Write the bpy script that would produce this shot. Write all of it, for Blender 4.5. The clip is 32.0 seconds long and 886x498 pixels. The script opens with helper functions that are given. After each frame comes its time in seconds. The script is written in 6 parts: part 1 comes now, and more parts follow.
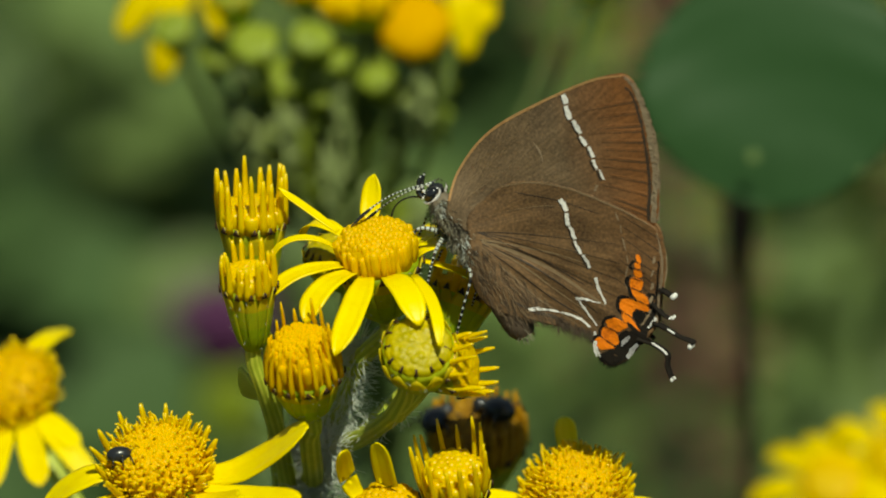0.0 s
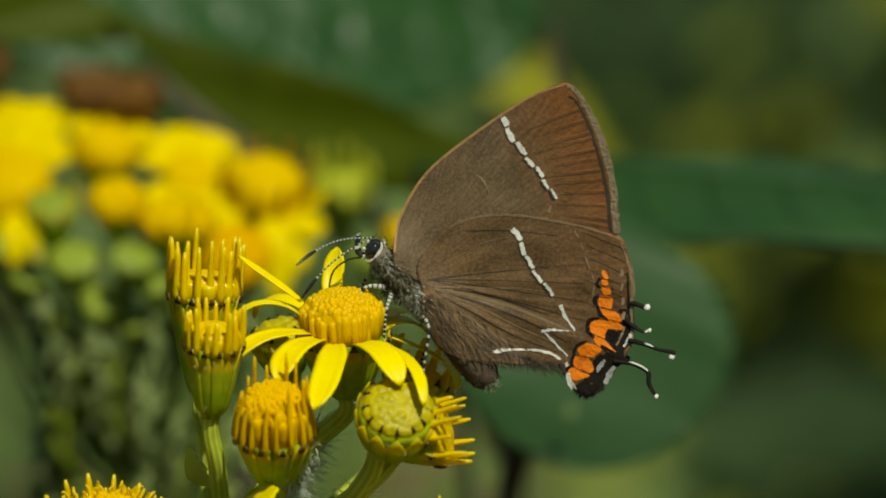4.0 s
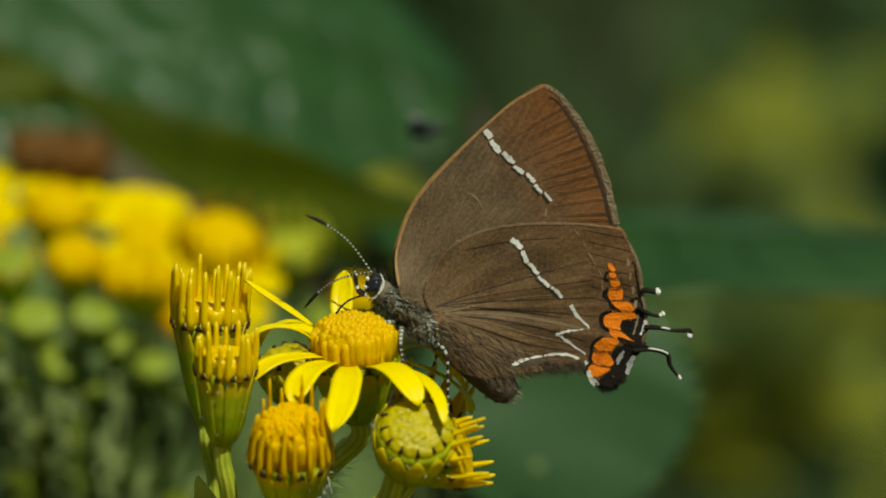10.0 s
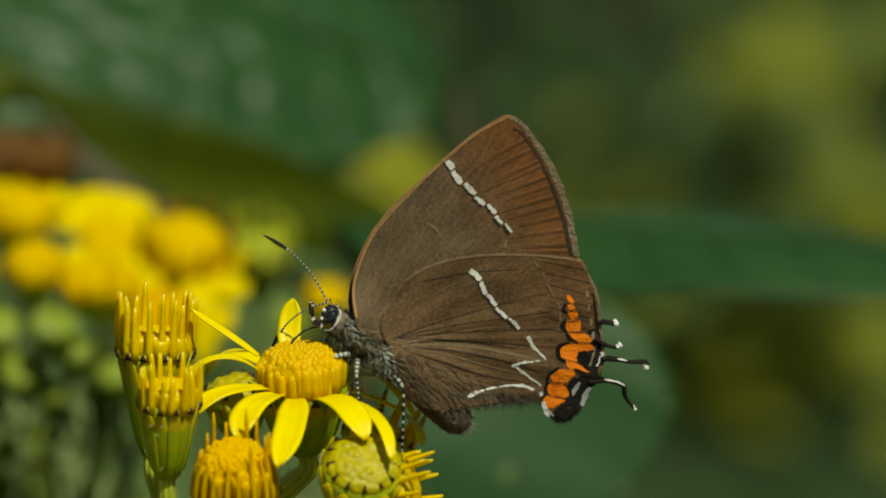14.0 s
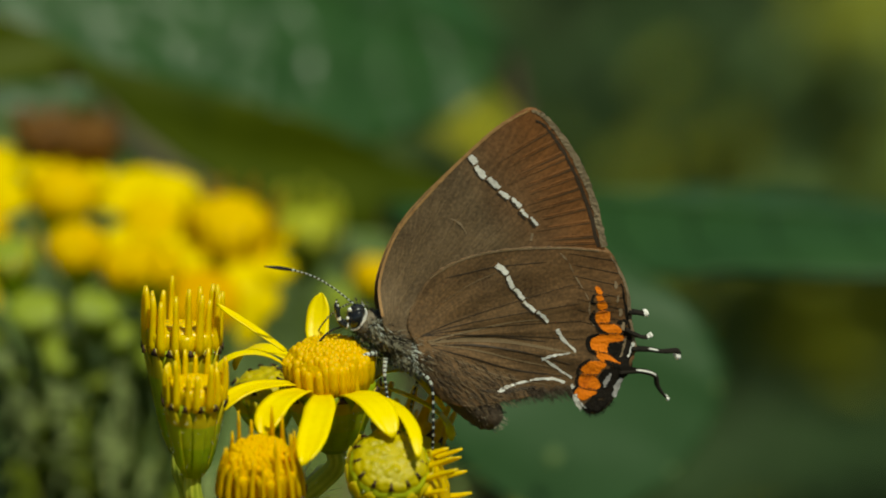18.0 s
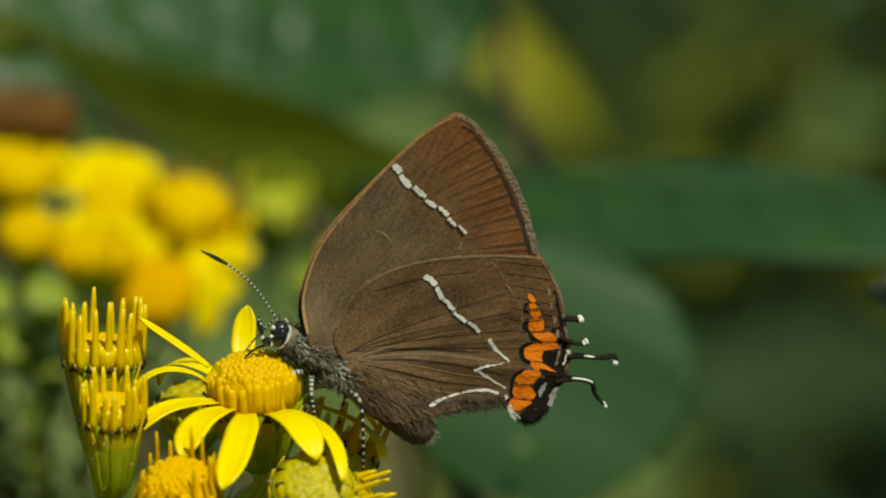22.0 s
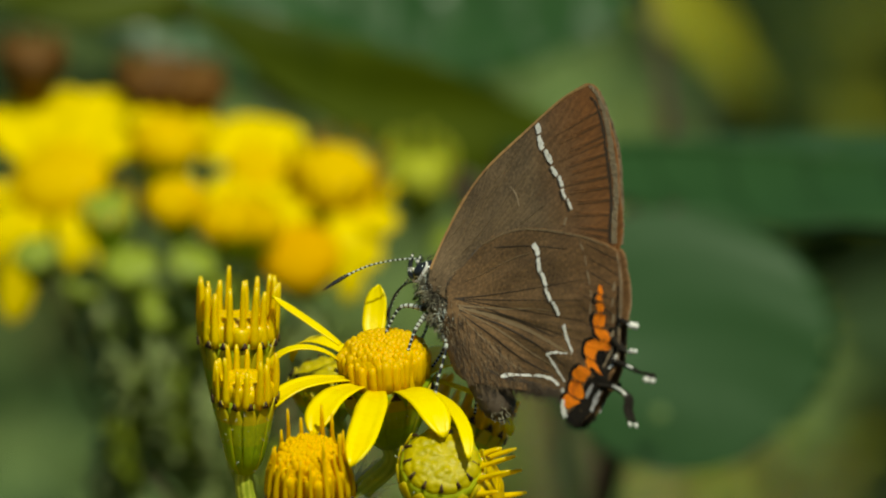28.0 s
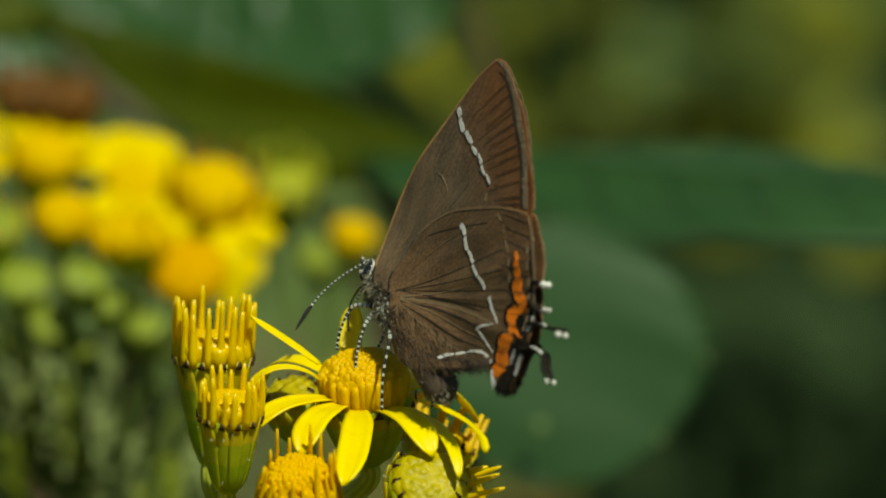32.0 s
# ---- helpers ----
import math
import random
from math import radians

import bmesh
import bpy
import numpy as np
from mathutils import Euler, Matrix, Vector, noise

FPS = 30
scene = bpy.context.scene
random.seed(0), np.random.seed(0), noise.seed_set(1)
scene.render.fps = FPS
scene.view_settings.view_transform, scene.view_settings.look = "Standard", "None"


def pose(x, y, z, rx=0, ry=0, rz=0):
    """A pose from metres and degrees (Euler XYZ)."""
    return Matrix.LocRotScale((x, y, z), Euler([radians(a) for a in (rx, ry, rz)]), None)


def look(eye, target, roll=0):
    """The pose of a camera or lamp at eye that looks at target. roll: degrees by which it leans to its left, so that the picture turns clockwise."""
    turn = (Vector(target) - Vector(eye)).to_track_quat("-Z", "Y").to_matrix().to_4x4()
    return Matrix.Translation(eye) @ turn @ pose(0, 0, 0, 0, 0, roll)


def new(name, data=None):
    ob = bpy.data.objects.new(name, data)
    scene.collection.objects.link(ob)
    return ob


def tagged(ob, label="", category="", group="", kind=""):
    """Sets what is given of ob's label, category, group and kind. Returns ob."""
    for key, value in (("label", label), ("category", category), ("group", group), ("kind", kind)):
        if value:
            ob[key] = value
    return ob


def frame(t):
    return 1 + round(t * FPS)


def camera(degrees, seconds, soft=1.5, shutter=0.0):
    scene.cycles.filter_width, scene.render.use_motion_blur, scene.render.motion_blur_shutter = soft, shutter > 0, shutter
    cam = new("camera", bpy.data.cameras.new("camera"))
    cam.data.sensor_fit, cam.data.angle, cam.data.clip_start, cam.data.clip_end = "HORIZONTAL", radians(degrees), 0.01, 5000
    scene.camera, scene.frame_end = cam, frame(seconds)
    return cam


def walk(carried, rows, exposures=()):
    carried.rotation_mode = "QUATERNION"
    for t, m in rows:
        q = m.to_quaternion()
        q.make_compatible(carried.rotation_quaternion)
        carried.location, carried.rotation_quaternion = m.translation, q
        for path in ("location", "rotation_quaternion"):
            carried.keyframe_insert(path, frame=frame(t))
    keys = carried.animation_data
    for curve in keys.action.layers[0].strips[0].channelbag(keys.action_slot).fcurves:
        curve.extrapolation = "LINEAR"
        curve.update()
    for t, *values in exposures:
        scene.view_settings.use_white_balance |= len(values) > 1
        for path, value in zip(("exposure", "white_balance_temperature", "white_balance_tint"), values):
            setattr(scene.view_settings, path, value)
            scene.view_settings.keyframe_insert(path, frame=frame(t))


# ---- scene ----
Z0 = 0.75          # height of the flower heads above the ground


def mm(x, y, z):
    """World place of a point given in millimetres from the middle of the open flower."""
    return Vector((x, y, z)) * 0.001 + Vector((0, 0, Z0))


# ---- camera ----
def view(tx, tz, az, el, d, roll):
    """Camera d metres from the point (tx, 0, tz), looking at azimuth az and elevation el."""
    a, e = radians(az), radians(el)
    way = Vector((math.sin(a) * math.cos(e), math.cos(a) * math.cos(e), math.sin(e)))
    target = mm(tx, 0, tz)
    return look(target - way * d, target, roll)


cam = camera(10.0, 32.0, soft=1.9)
cam.data.dof.use_dof = True
cam.data.dof.aperture_fstop = 31.0
walk(cam, [
    (0, view(4.45, -1.57, -11.35, -23.31, 0.3552, -3.52)),
    (0.5, view(4.38, -1.50, -10.99, -22.27, 0.3570, -3.23)),
    (1, view(6.34, -1.76, -9.97, -20.52, 0.3579, -2.85)),
    (1.5, view(7.32, 0.72, -9.24, -19.33, 0.3564, -2.31)),
    (2, view(7.97, 2.53, -7.75, -18.31, 0.3499, -1.80)),
    (2.5, view(8.27, 2.21, -6.13, -17.27, 0.3442, -1.08)),
    (3, view(9.43, 2.96, -4.82, -16.12, 0.3414, -0.26)),
    (3.5, view(9.00, 3.39, -3.90, -14.56, 0.3434, 0.46)),
    (4, view(6.34, 3.46, -2.45, -13.91, 0.3382, 1.27)),
    (4.5, view(8.63, 2.12, -1.11, -13.28, 0.3373, 1.69)),
    (6.5, view(5.80, 2.76, 0.16, -11.93, 0.3331, 1.04)),
    (7, view(6.35, 2.50, 0.20, -12.11, 0.3330, 1.12)),
    (7.5, view(4.64, 0.96, 0.21, -12.02, 0.3361, 0.99)),
    (8, view(4.72, 2.38, -0.03, -12.03, 0.3378, 1.06)),
    (8.5, view(5.76, 2.42, 0.04, -11.36, 0.3396, 0.68)),
    (9, view(4.65, 3.36, -0.00, -11.97, 0.3352, 0.79)),
    (9.5, view(6.28, 4.05, -0.06, -12.16, 0.3334, 0.86)),
    (10, view(5.47, 4.73, -0.13, -12.01, 0.3308, 0.68)),
    (10.5, view(3.19, 5.97, -0.12, -12.32, 0.3246, 0.85)),
    (11, view(5.26, 7.12, -0.24, -12.72, 0.3222, 0.84)),
    (11.5, view(6.50, 6.98, -0.15, -12.59, 0.3235, 0.68)),
    (12, view(6.53, 6.17, -0.21, -12.61, 0.3241, 0.60)),
    (12.5, view(6.48, 5.97, -0.07, -12.76, 0.3216, 0.63)),
    (13, view(8.05, 6.80, -0.07, -13.01, 0.3225, 0.88)),
    (13.5, view(8.86, 6.63, -0.32, -12.75, 0.3258, 0.69)),
    (15.5, view(7.87, 7.34, -0.69, -13.48, 0.3129, 0.66)),
    (16, view(9.43, 6.75, -1.15, -13.58, 0.3175, 0.45)),
    (16.5, view(7.79, 6.72, -1.43, -13.61, 0.3190, 0.44)),
    (17, view(7.44, 7.51, -1.54, -13.32, 0.3196, 0.25)),
    (17.5, view(6.92, 7.36, -1.41, -13.45, 0.3188, 0.25)),
    (18, view(6.93, 6.29, -1.57, -13.54, 0.3200, 0.20)),
    (18.5, view(6.48, 6.24, -1.52, -13.51, 0.3195, 0.11)),
    (19, view(6.95, 6.52, -1.37, -13.68, 0.3166, 0.11)),
    (19.5, view(7.17, 7.16, -1.24, -13.91, 0.3123, 0.04)),
    (20, view(8.75, 7.65, -1.36, -14.13, 0.3076, 0.09)),
    (20.5, view(10.41, 7.90, -1.58, -14.44, 0.3061, 0.28)),
    (21, view(10.67, 5.57, -1.80, -14.33, 0.3089, -0.03)),
    (21.5, view(11.05, 5.77, -2.23, -14.65, 0.3082, 0.11)),
    (22, view(11.23, 7.16, -2.40, -14.64, 0.3070, 0.10)),
    (22.5, view(11.26, 8.06, -3.03, -14.58, 0.3070, 0.03)),
    (23, view(12.65, 8.28, -3.74, -14.75, 0.3061, -0.26)),
    (23.5, view(13.68, 7.28, -4.10, -14.65, 0.3090, -0.48)),
    (24, view(12.91, 6.61, -4.30, -14.75, 0.3128, -0.76)),
    (24.5, view(10.65, 6.85, -4.98, -14.74, 0.3114, -1.01)),
    (25, view(7.39, 7.52, -5.14, -14.79, 0.3096, -1.10)),
    (25.5, view(5.68, 8.12, -5.45, -14.93, 0.3073, -1.05)),
    (26, view(5.42, 7.95, -5.27, -14.97, 0.3104, -0.95)),
    (26.5, view(4.33, 7.38, -5.12, -15.21, 0.3131, -0.86)),
    (28.5, view(2.18, 5.65, -4.32, -15.51, 0.3148, 0.01)),
    (29, view(0.85, 5.75, -4.11, -15.58, 0.3135, 0.10)),
    (29.5, view(1.21, 4.86, -3.81, -15.56, 0.3163, 0.16)),
    (30, view(-0.26, 3.95, -3.08, -15.48, 0.3177, 0.28)),
    (30.5, view(0.77, 5.31, -2.01, -15.34, 0.3172, 0.67)),
    (31, view(3.50, 7.22, -0.66, -15.37, 0.3126, 0.89)),
    (31.5, view(3.67, 7.40, 0.47, -15.68, 0.3091, 1.09)),
    (32, view(4.55, 7.17, 0.38, -15.48, 0.3164, 0.96)),
], exposures=[(0, 0.08, 7150, -12), (1, 0.08, 7150, -12), (2, 0.0, 7150, -12), (4, -0.03, 7150, -12), (8, -0.03, 7150, -12), (13, -0.07, 7150, -12), (19, -0.03, 7150, -12), (23, 0.05, 7150, -12), (32, 0.04, 7150, -12)])

# ---- light ----
SUN = Vector((0.26, -0.45, 0.855)).normalized()
world = bpy.data.worlds.new("sky")
scene.world = world
world.use_nodes = True
sky = world.node_tree.nodes.new("ShaderNodeTexSky")
sky.sky_type = "NISHITA"
sky.sun_disc = False
sky.sun_elevation = math.asin(SUN.z)
sky.sun_rotation = math.atan2(SUN.x, SUN.y)
back = world.node_tree.nodes["Background"]
back.inputs["Strength"].default_value = 0.05
world.node_tree.links.new(sky.outputs[0], back.inputs["Color"])
sun = new("sun", bpy.data.lights.new("sun", "SUN"))
sun.data.energy = 4.0
sun.data.angle = radians(0.55)
sun.data.color = (1.0, 0.95, 0.86)
sun.matrix_world = look(SUN * 3, (0, 0, 0))


# ---- materials ----
def material(name, dark, light, rough=0.5, scale=900.0, bump=0.2, through_light=0.0, spec=0.4, fine=None, spread=0.25, metal=0.0, sheen=0.0, grain=0.35):
    """Two-scale mottled surface. through_light: the share of light that a thin petal or leaf lets through."""
    m = bpy.data.materials.new(name)
    m.use_nodes = True
    nt = m.node_tree
    n, link = nt.nodes, nt.links.new
    p = n["Principled BSDF"]
    p.inputs["Roughness"].default_value = rough
    p.inputs["Specular IOR Level"].default_value = spec
    p.inputs["Metallic"].default_value = metal
    p.inputs["Sheen Weight"].default_value = sheen
    co = n.new("ShaderNodeTexCoord")
    big, small = n.new("ShaderNodeTexNoise"), n.new("ShaderNodeTexNoise")
    big.inputs["Scale"].default_value = scale
    small.inputs["Scale"].default_value = fine or scale * 6
    big.inputs["Detail"].default_value = 3
    small.inputs["Detail"].default_value = 2
    for q in (big, small):
        link(co.outputs["Object"], q.inputs["Vector"])
    info = n.new("ShaderNodeObjectInfo")
    geo = n.new("ShaderNodeNewGeometry")
    s1, s2, s3, s4 = (n.new("ShaderNodeMath") for _ in range(4))
    s1.operation = "MULTIPLY"
    s1.inputs[1].default_value = grain
    link(small.outputs["Fac"], s1.inputs[0])
    link(big.outputs["Fac"], s2.inputs[0])
    link(s1.outputs[0], s2.inputs[1])
    s3.operation = s4.operation = "MULTIPLY_ADD"
    s3.inputs[1].default_value = spread
    link(info.outputs["Random"], s3.inputs[0])
    link(s2.outputs[0], s3.inputs[2])
    s4.inputs[1].default_value = spread * 1.2
    link(geo.outputs["Random Per Island"], s4.inputs[0])
    link(s3.outputs[0], s4.inputs[2])
    ramp = n.new("ShaderNodeValToRGB")
    lo, hi = ramp.color_ramp.elements
    lo.position, hi.position = 0.27 + 0.5 * grain, 0.72 + 0.5 * grain + spread
    lo.color, hi.color = (*dark, 1), (*light, 1)
    link(s4.outputs[0], ramp.inputs["Fac"])
    link(ramp.outputs["Color"], p.inputs["Base Color"])
    b = n.new("ShaderNodeBump")
    b.inputs["Strength"].default_value = bump
    b.inputs["Distance"].default_value = 0.0002
    link(s2.outputs[0], b.inputs["Height"])
    link(b.outputs["Normal"], p.inputs["Normal"])
    if through_light:
        tr, mix = n.new("ShaderNodeBsdfTranslucent"), n.new("ShaderNodeMixShader")
        link(ramp.outputs["Color"], tr.inputs["Color"])
        mix.inputs[0].default_value = through_light
        link(p.outputs[0], mix.inputs[1])
        link(tr.outputs[0], mix.inputs[2])
        link(mix.outputs[0], n["Material Output"].inputs["Surface"])
    return m


PETAL = material("petal_yellow", (0.86, 0.62, 0.001), (0.95, 0.76, 0.003), 0.42, 500, 0.25, 0.22, 0.35)
# darker, more golden copy of PETAL; the rear heads' dimmer light is coloured in
PETAL_DIMMED = material("petal_dimmed_yellow", (0.62, 0.44, 0.001), (0.80, 0.60, 0.002), 0.6, 500, 0.25, 0.2, 0.12)
FLORET = material("floret_yellow", (0.72, 0.41, 0.002), (0.93, 0.63, 0.004), 0.5, 900, 0.2, 0.42, 0.3, spread=0.3)
FLORET_DEEP = material("floret_orange", (0.76, 0.43, 0.001), (0.92, 0.60, 0.002), 0.6, 900, 0.2, 0.4, 0.15, spread=0.3)
ROLLED_DULL = material("rolled_petal_orange", (0.76, 0.44, 0.002), (0.92, 0.62, 0.006), 0.4, 700, 0.2, 0.4, 0.4)
FLORET_ORANGE = material("floret_deep_orange", (0.66, 0.31, 0.001), (0.84, 0.45, 0.001), 0.65, 900, 0.2, 0.35, 0.08, spread=0.3)
FADED = material("faded_petal_brown", (0.24, 0.11, 0.005), (0.50, 0.26, 0.012), 0.5, 700, 0.3, 0.25, 0.3)
BUD_FACE = material("bud_face_yellow", (0.40, 0.34, 0.003), (0.66, 0.52, 0.006), 0.45, 1500, 0.4, 0.25, 0.4)
ROLLED = material("rolled_petal", (0.86, 0.56, 0.002), (0.95, 0.72, 0.01), 0.28, 700, 0.2, 0.42, 0.5)
BRACT = material("bract_green", (0.33, 0.46, 0.010), (0.58, 0.72, 0.03), 0.45, 700, 0.3, 0.6, 0.4)
BRACT_PALE = material("bract_yellow_green", (0.38, 0.47, 0.012), (0.64, 0.70, 0.03), 0.42, 700, 0.3, 0.5, 0.45)
BRACT_YELLOW = material("bract_yellow", (0.58, 0.47, 0.010), (0.80, 0.66, 0.025), 0.42, 700, 0.3, 0.45, 0.45)
TIP_BLACK = material("bract_tip_black", (0.010, 0.007, 0.004), (0.05, 0.02, 0.008), 0.5, 2000)
STEM = material("stem_green", (0.36, 0.43, 0.024), (0.62, 0.66, 0.09), 0.42, 500, 0.4, 0.2)
STEM_GROOVE = material("stem_groove_green", (0.26, 0.34, 0.016), (0.46, 0.53, 0.05), 0.5, 500, 0.4, 0.2)
# STEM with shade put into its colour, mainly for the stems behind
STEM_SHADED = material("stem_shaded_green", (0.032, 0.052, 0.007), (0.085, 0.12, 0.022), 0.55, 500, 0.4, 0.05)
HAIR = material("white_down", (0.55, 0.57, 0.50), (0.75, 0.77, 0.70), 0.7, 900, 0.1, 0.3)
BUD_GREEN = material("bud_green", (0.11, 0.17, 0.008), (0.29, 0.35, 0.030), 0.45, 400, 0.3, 0.25)
BUD_PALE = material("bud_pale_green", (0.34, 0.37, 0.018), (0.62, 0.63, 0.05), 0.5, 400, 0.3, 0.35)
LEAF = material("leaf_green", (0.013, 0.040, 0.009), (0.028, 0.073, 0.020), 0.5, 60, 0.35, 0.15, 0.25, fine=700)
LEAF_GLOSSY = material("leaf_glossy", (0.011, 0.038, 0.008), (0.025, 0.070, 0.015), 0.32, 170, 1.0, 0.12, 0.40, fine=420)
LEAF_GLOSSY.node_tree.nodes["Bump"].inputs["Distance"].default_value = 0.0022
LEAF_OLIVE = material("leaf_olive", (0.022, 0.040, 0.001), (0.066, 0.086, 0.002), 0.55, 110, 0.3, 0.3, 0.12, fine=700)
LEAF_YELLOW = material("leaf_yellowing", (0.23, 0.24, 0.008), (0.46, 0.43, 0.014), 0.5, 60, 0.3, 0.3, 0.35, fine=700)
LEAF_BEIGE = material("leaf_dry_beige", (0.055, 0.050, 0.024), (0.12, 0.105, 0.055), 0.7, 80, 0.3, 0.1, fine=700)
LEAF_DEAD = material("leaf_dead_brown", (0.06, 0.024, 0.002), (0.15, 0.062, 0.005), 0.7, 80, 0.4, 0.1, fine=700)
VEIN = material("leaf_vein", (0.012, 0.040, 0.007), (0.026, 0.072, 0.016), 0.5, 200, 0.1, 0.1)
STALK = material("stalk_brown", (0.012, 0.007, 0.005), (0.07, 0.035, 0.022), 0.6, 40, 0.3, fine=500)
THISTLE = material("thistle_purple", (0.05, 0.014, 0.05), (0.13, 0.035, 0.12), 0.6, 200, 0.2, 0.2)
# leaf green lowered in tone to stand in for shade over the meadow
FAR_SHADED = material("undergrowth_shaded_green", (0.004, 0.011, 0.004), (0.030, 0.052, 0.018), 0.6, 12, 0.2, 0.15, 0.12, fine=90, spread=0.55)
HEDGE = material("bush_green", (0.022, 0.050, 0.020), (0.13, 0.19, 0.085), 0.6, 12, 0.2, 0.2, 0.12, fine=90, spread=0.6)
FAR_MID = material("meadow_mid_green", (0.012, 0.032, 0.010), (0.062, 0.105, 0.036), 0.6, 12, 0.2, 0.2, 0.12, fine=90, spread=0.5)
FAR_LIME = material("meadow_yellow_green", (0.07, 0.09, 0.010), (0.23, 0.24, 0.028), 0.6, 12, 0.2, 0.25, 0.12, fine=90, spread=0.5)
FAR_RED = material("meadow_dead_leaves", (0.05, 0.022, 0.016), (0.16, 0.085, 0.06), 0.7, 12, 0.2, 0.1, 0.12, fine=90, spread=0.5)
FAR_STRAW = material("undergrowth_straw", (0.06, 0.07, 0.018), (0.15, 0.155, 0.045), 0.6, 12, 0.2, 0.15, 0.3, fine=90, spread=0.5)
PALE_LEAF = material("grey_green_leaf", (0.025, 0.055, 0.013), (0.15, 0.21, 0.065), 0.5, 120, 0.3, 0.2, 0.3, fine=900, spread=0.5)
SILVER = material("silvery_leaf", (0.14, 0.20, 0.05), (0.38, 0.44, 0.17), 0.5, 120, 0.3, 0.3, 0.3, fine=900, spread=0.5)
STRAW = material("dry_straw", (0.20, 0.175, 0.05), (0.42, 0.36, 0.12), 0.6, 60, 0.3, 0.25, 0.3, fine=600)
EARTH = material("earth", (0.012, 0.011, 0.006), (0.05, 0.044, 0.022), 0.9, 6, 0.6, fine=60)
CHITIN = material("black_chitin", (0.006, 0.006, 0.007), (0.02, 0.02, 0.022), 0.25, 900, 0.1, spec=0.6)
DARK_FUR = material("dark_fur", (0.014, 0.010, 0.007), (0.065, 0.05, 0.035), 0.8, 2500, 0.3, spread=0.5)
WHITE_FUR = material("white_fur", (0.30, 0.31, 0.28), (0.58, 0.60, 0.56), 0.7, 2500, 0.2, 0.2, spread=0.4)
WHITE_SCALE = material("white_scales", (0.40, 0.37, 0.35), (0.76, 0.72, 0.70), 0.7, 4000, 0.3)
BLACK_SCALE = material("black_scales", (0.003, 0.002, 0.002), (0.016, 0.012, 0.009), 0.85, 4000, 0.4, spec=0.15)
ORANGE_SCALE = material("orange_scales", (0.42, 0.060, 0.001), (0.90, 0.215, 0.005), 0.65, 1500, 0.5, fine=6000, grain=0.45)
THORAX = material("thorax_grey_brown", (0.014, 0.010, 0.007), (0.17, 0.135, 0.095), 0.8, 700, 0.6, fine=3000, spread=0.3)
GREY_FUR = material("grey_fur", (0.07, 0.060, 0.040), (0.27, 0.24, 0.17), 0.8, 2500, 0.3, spread=0.5)
BROWN_FUR = material("brown_fur", (0.016, 0.010, 0.007), (0.075, 0.050, 0.032), 0.8, 2500, 0.3, spread=0.5)
EYE = material("eye_black", (0.004, 0.004, 0.005), (0.012, 0.012, 0.014), 0.12, 900, 0.05, spec=0.7)
INSECT_WING = material("insect_wing_grey", (0.12, 0.12, 0.12), (0.3, 0.3, 0.3), 0.3, 900, 0.1, 0.5)


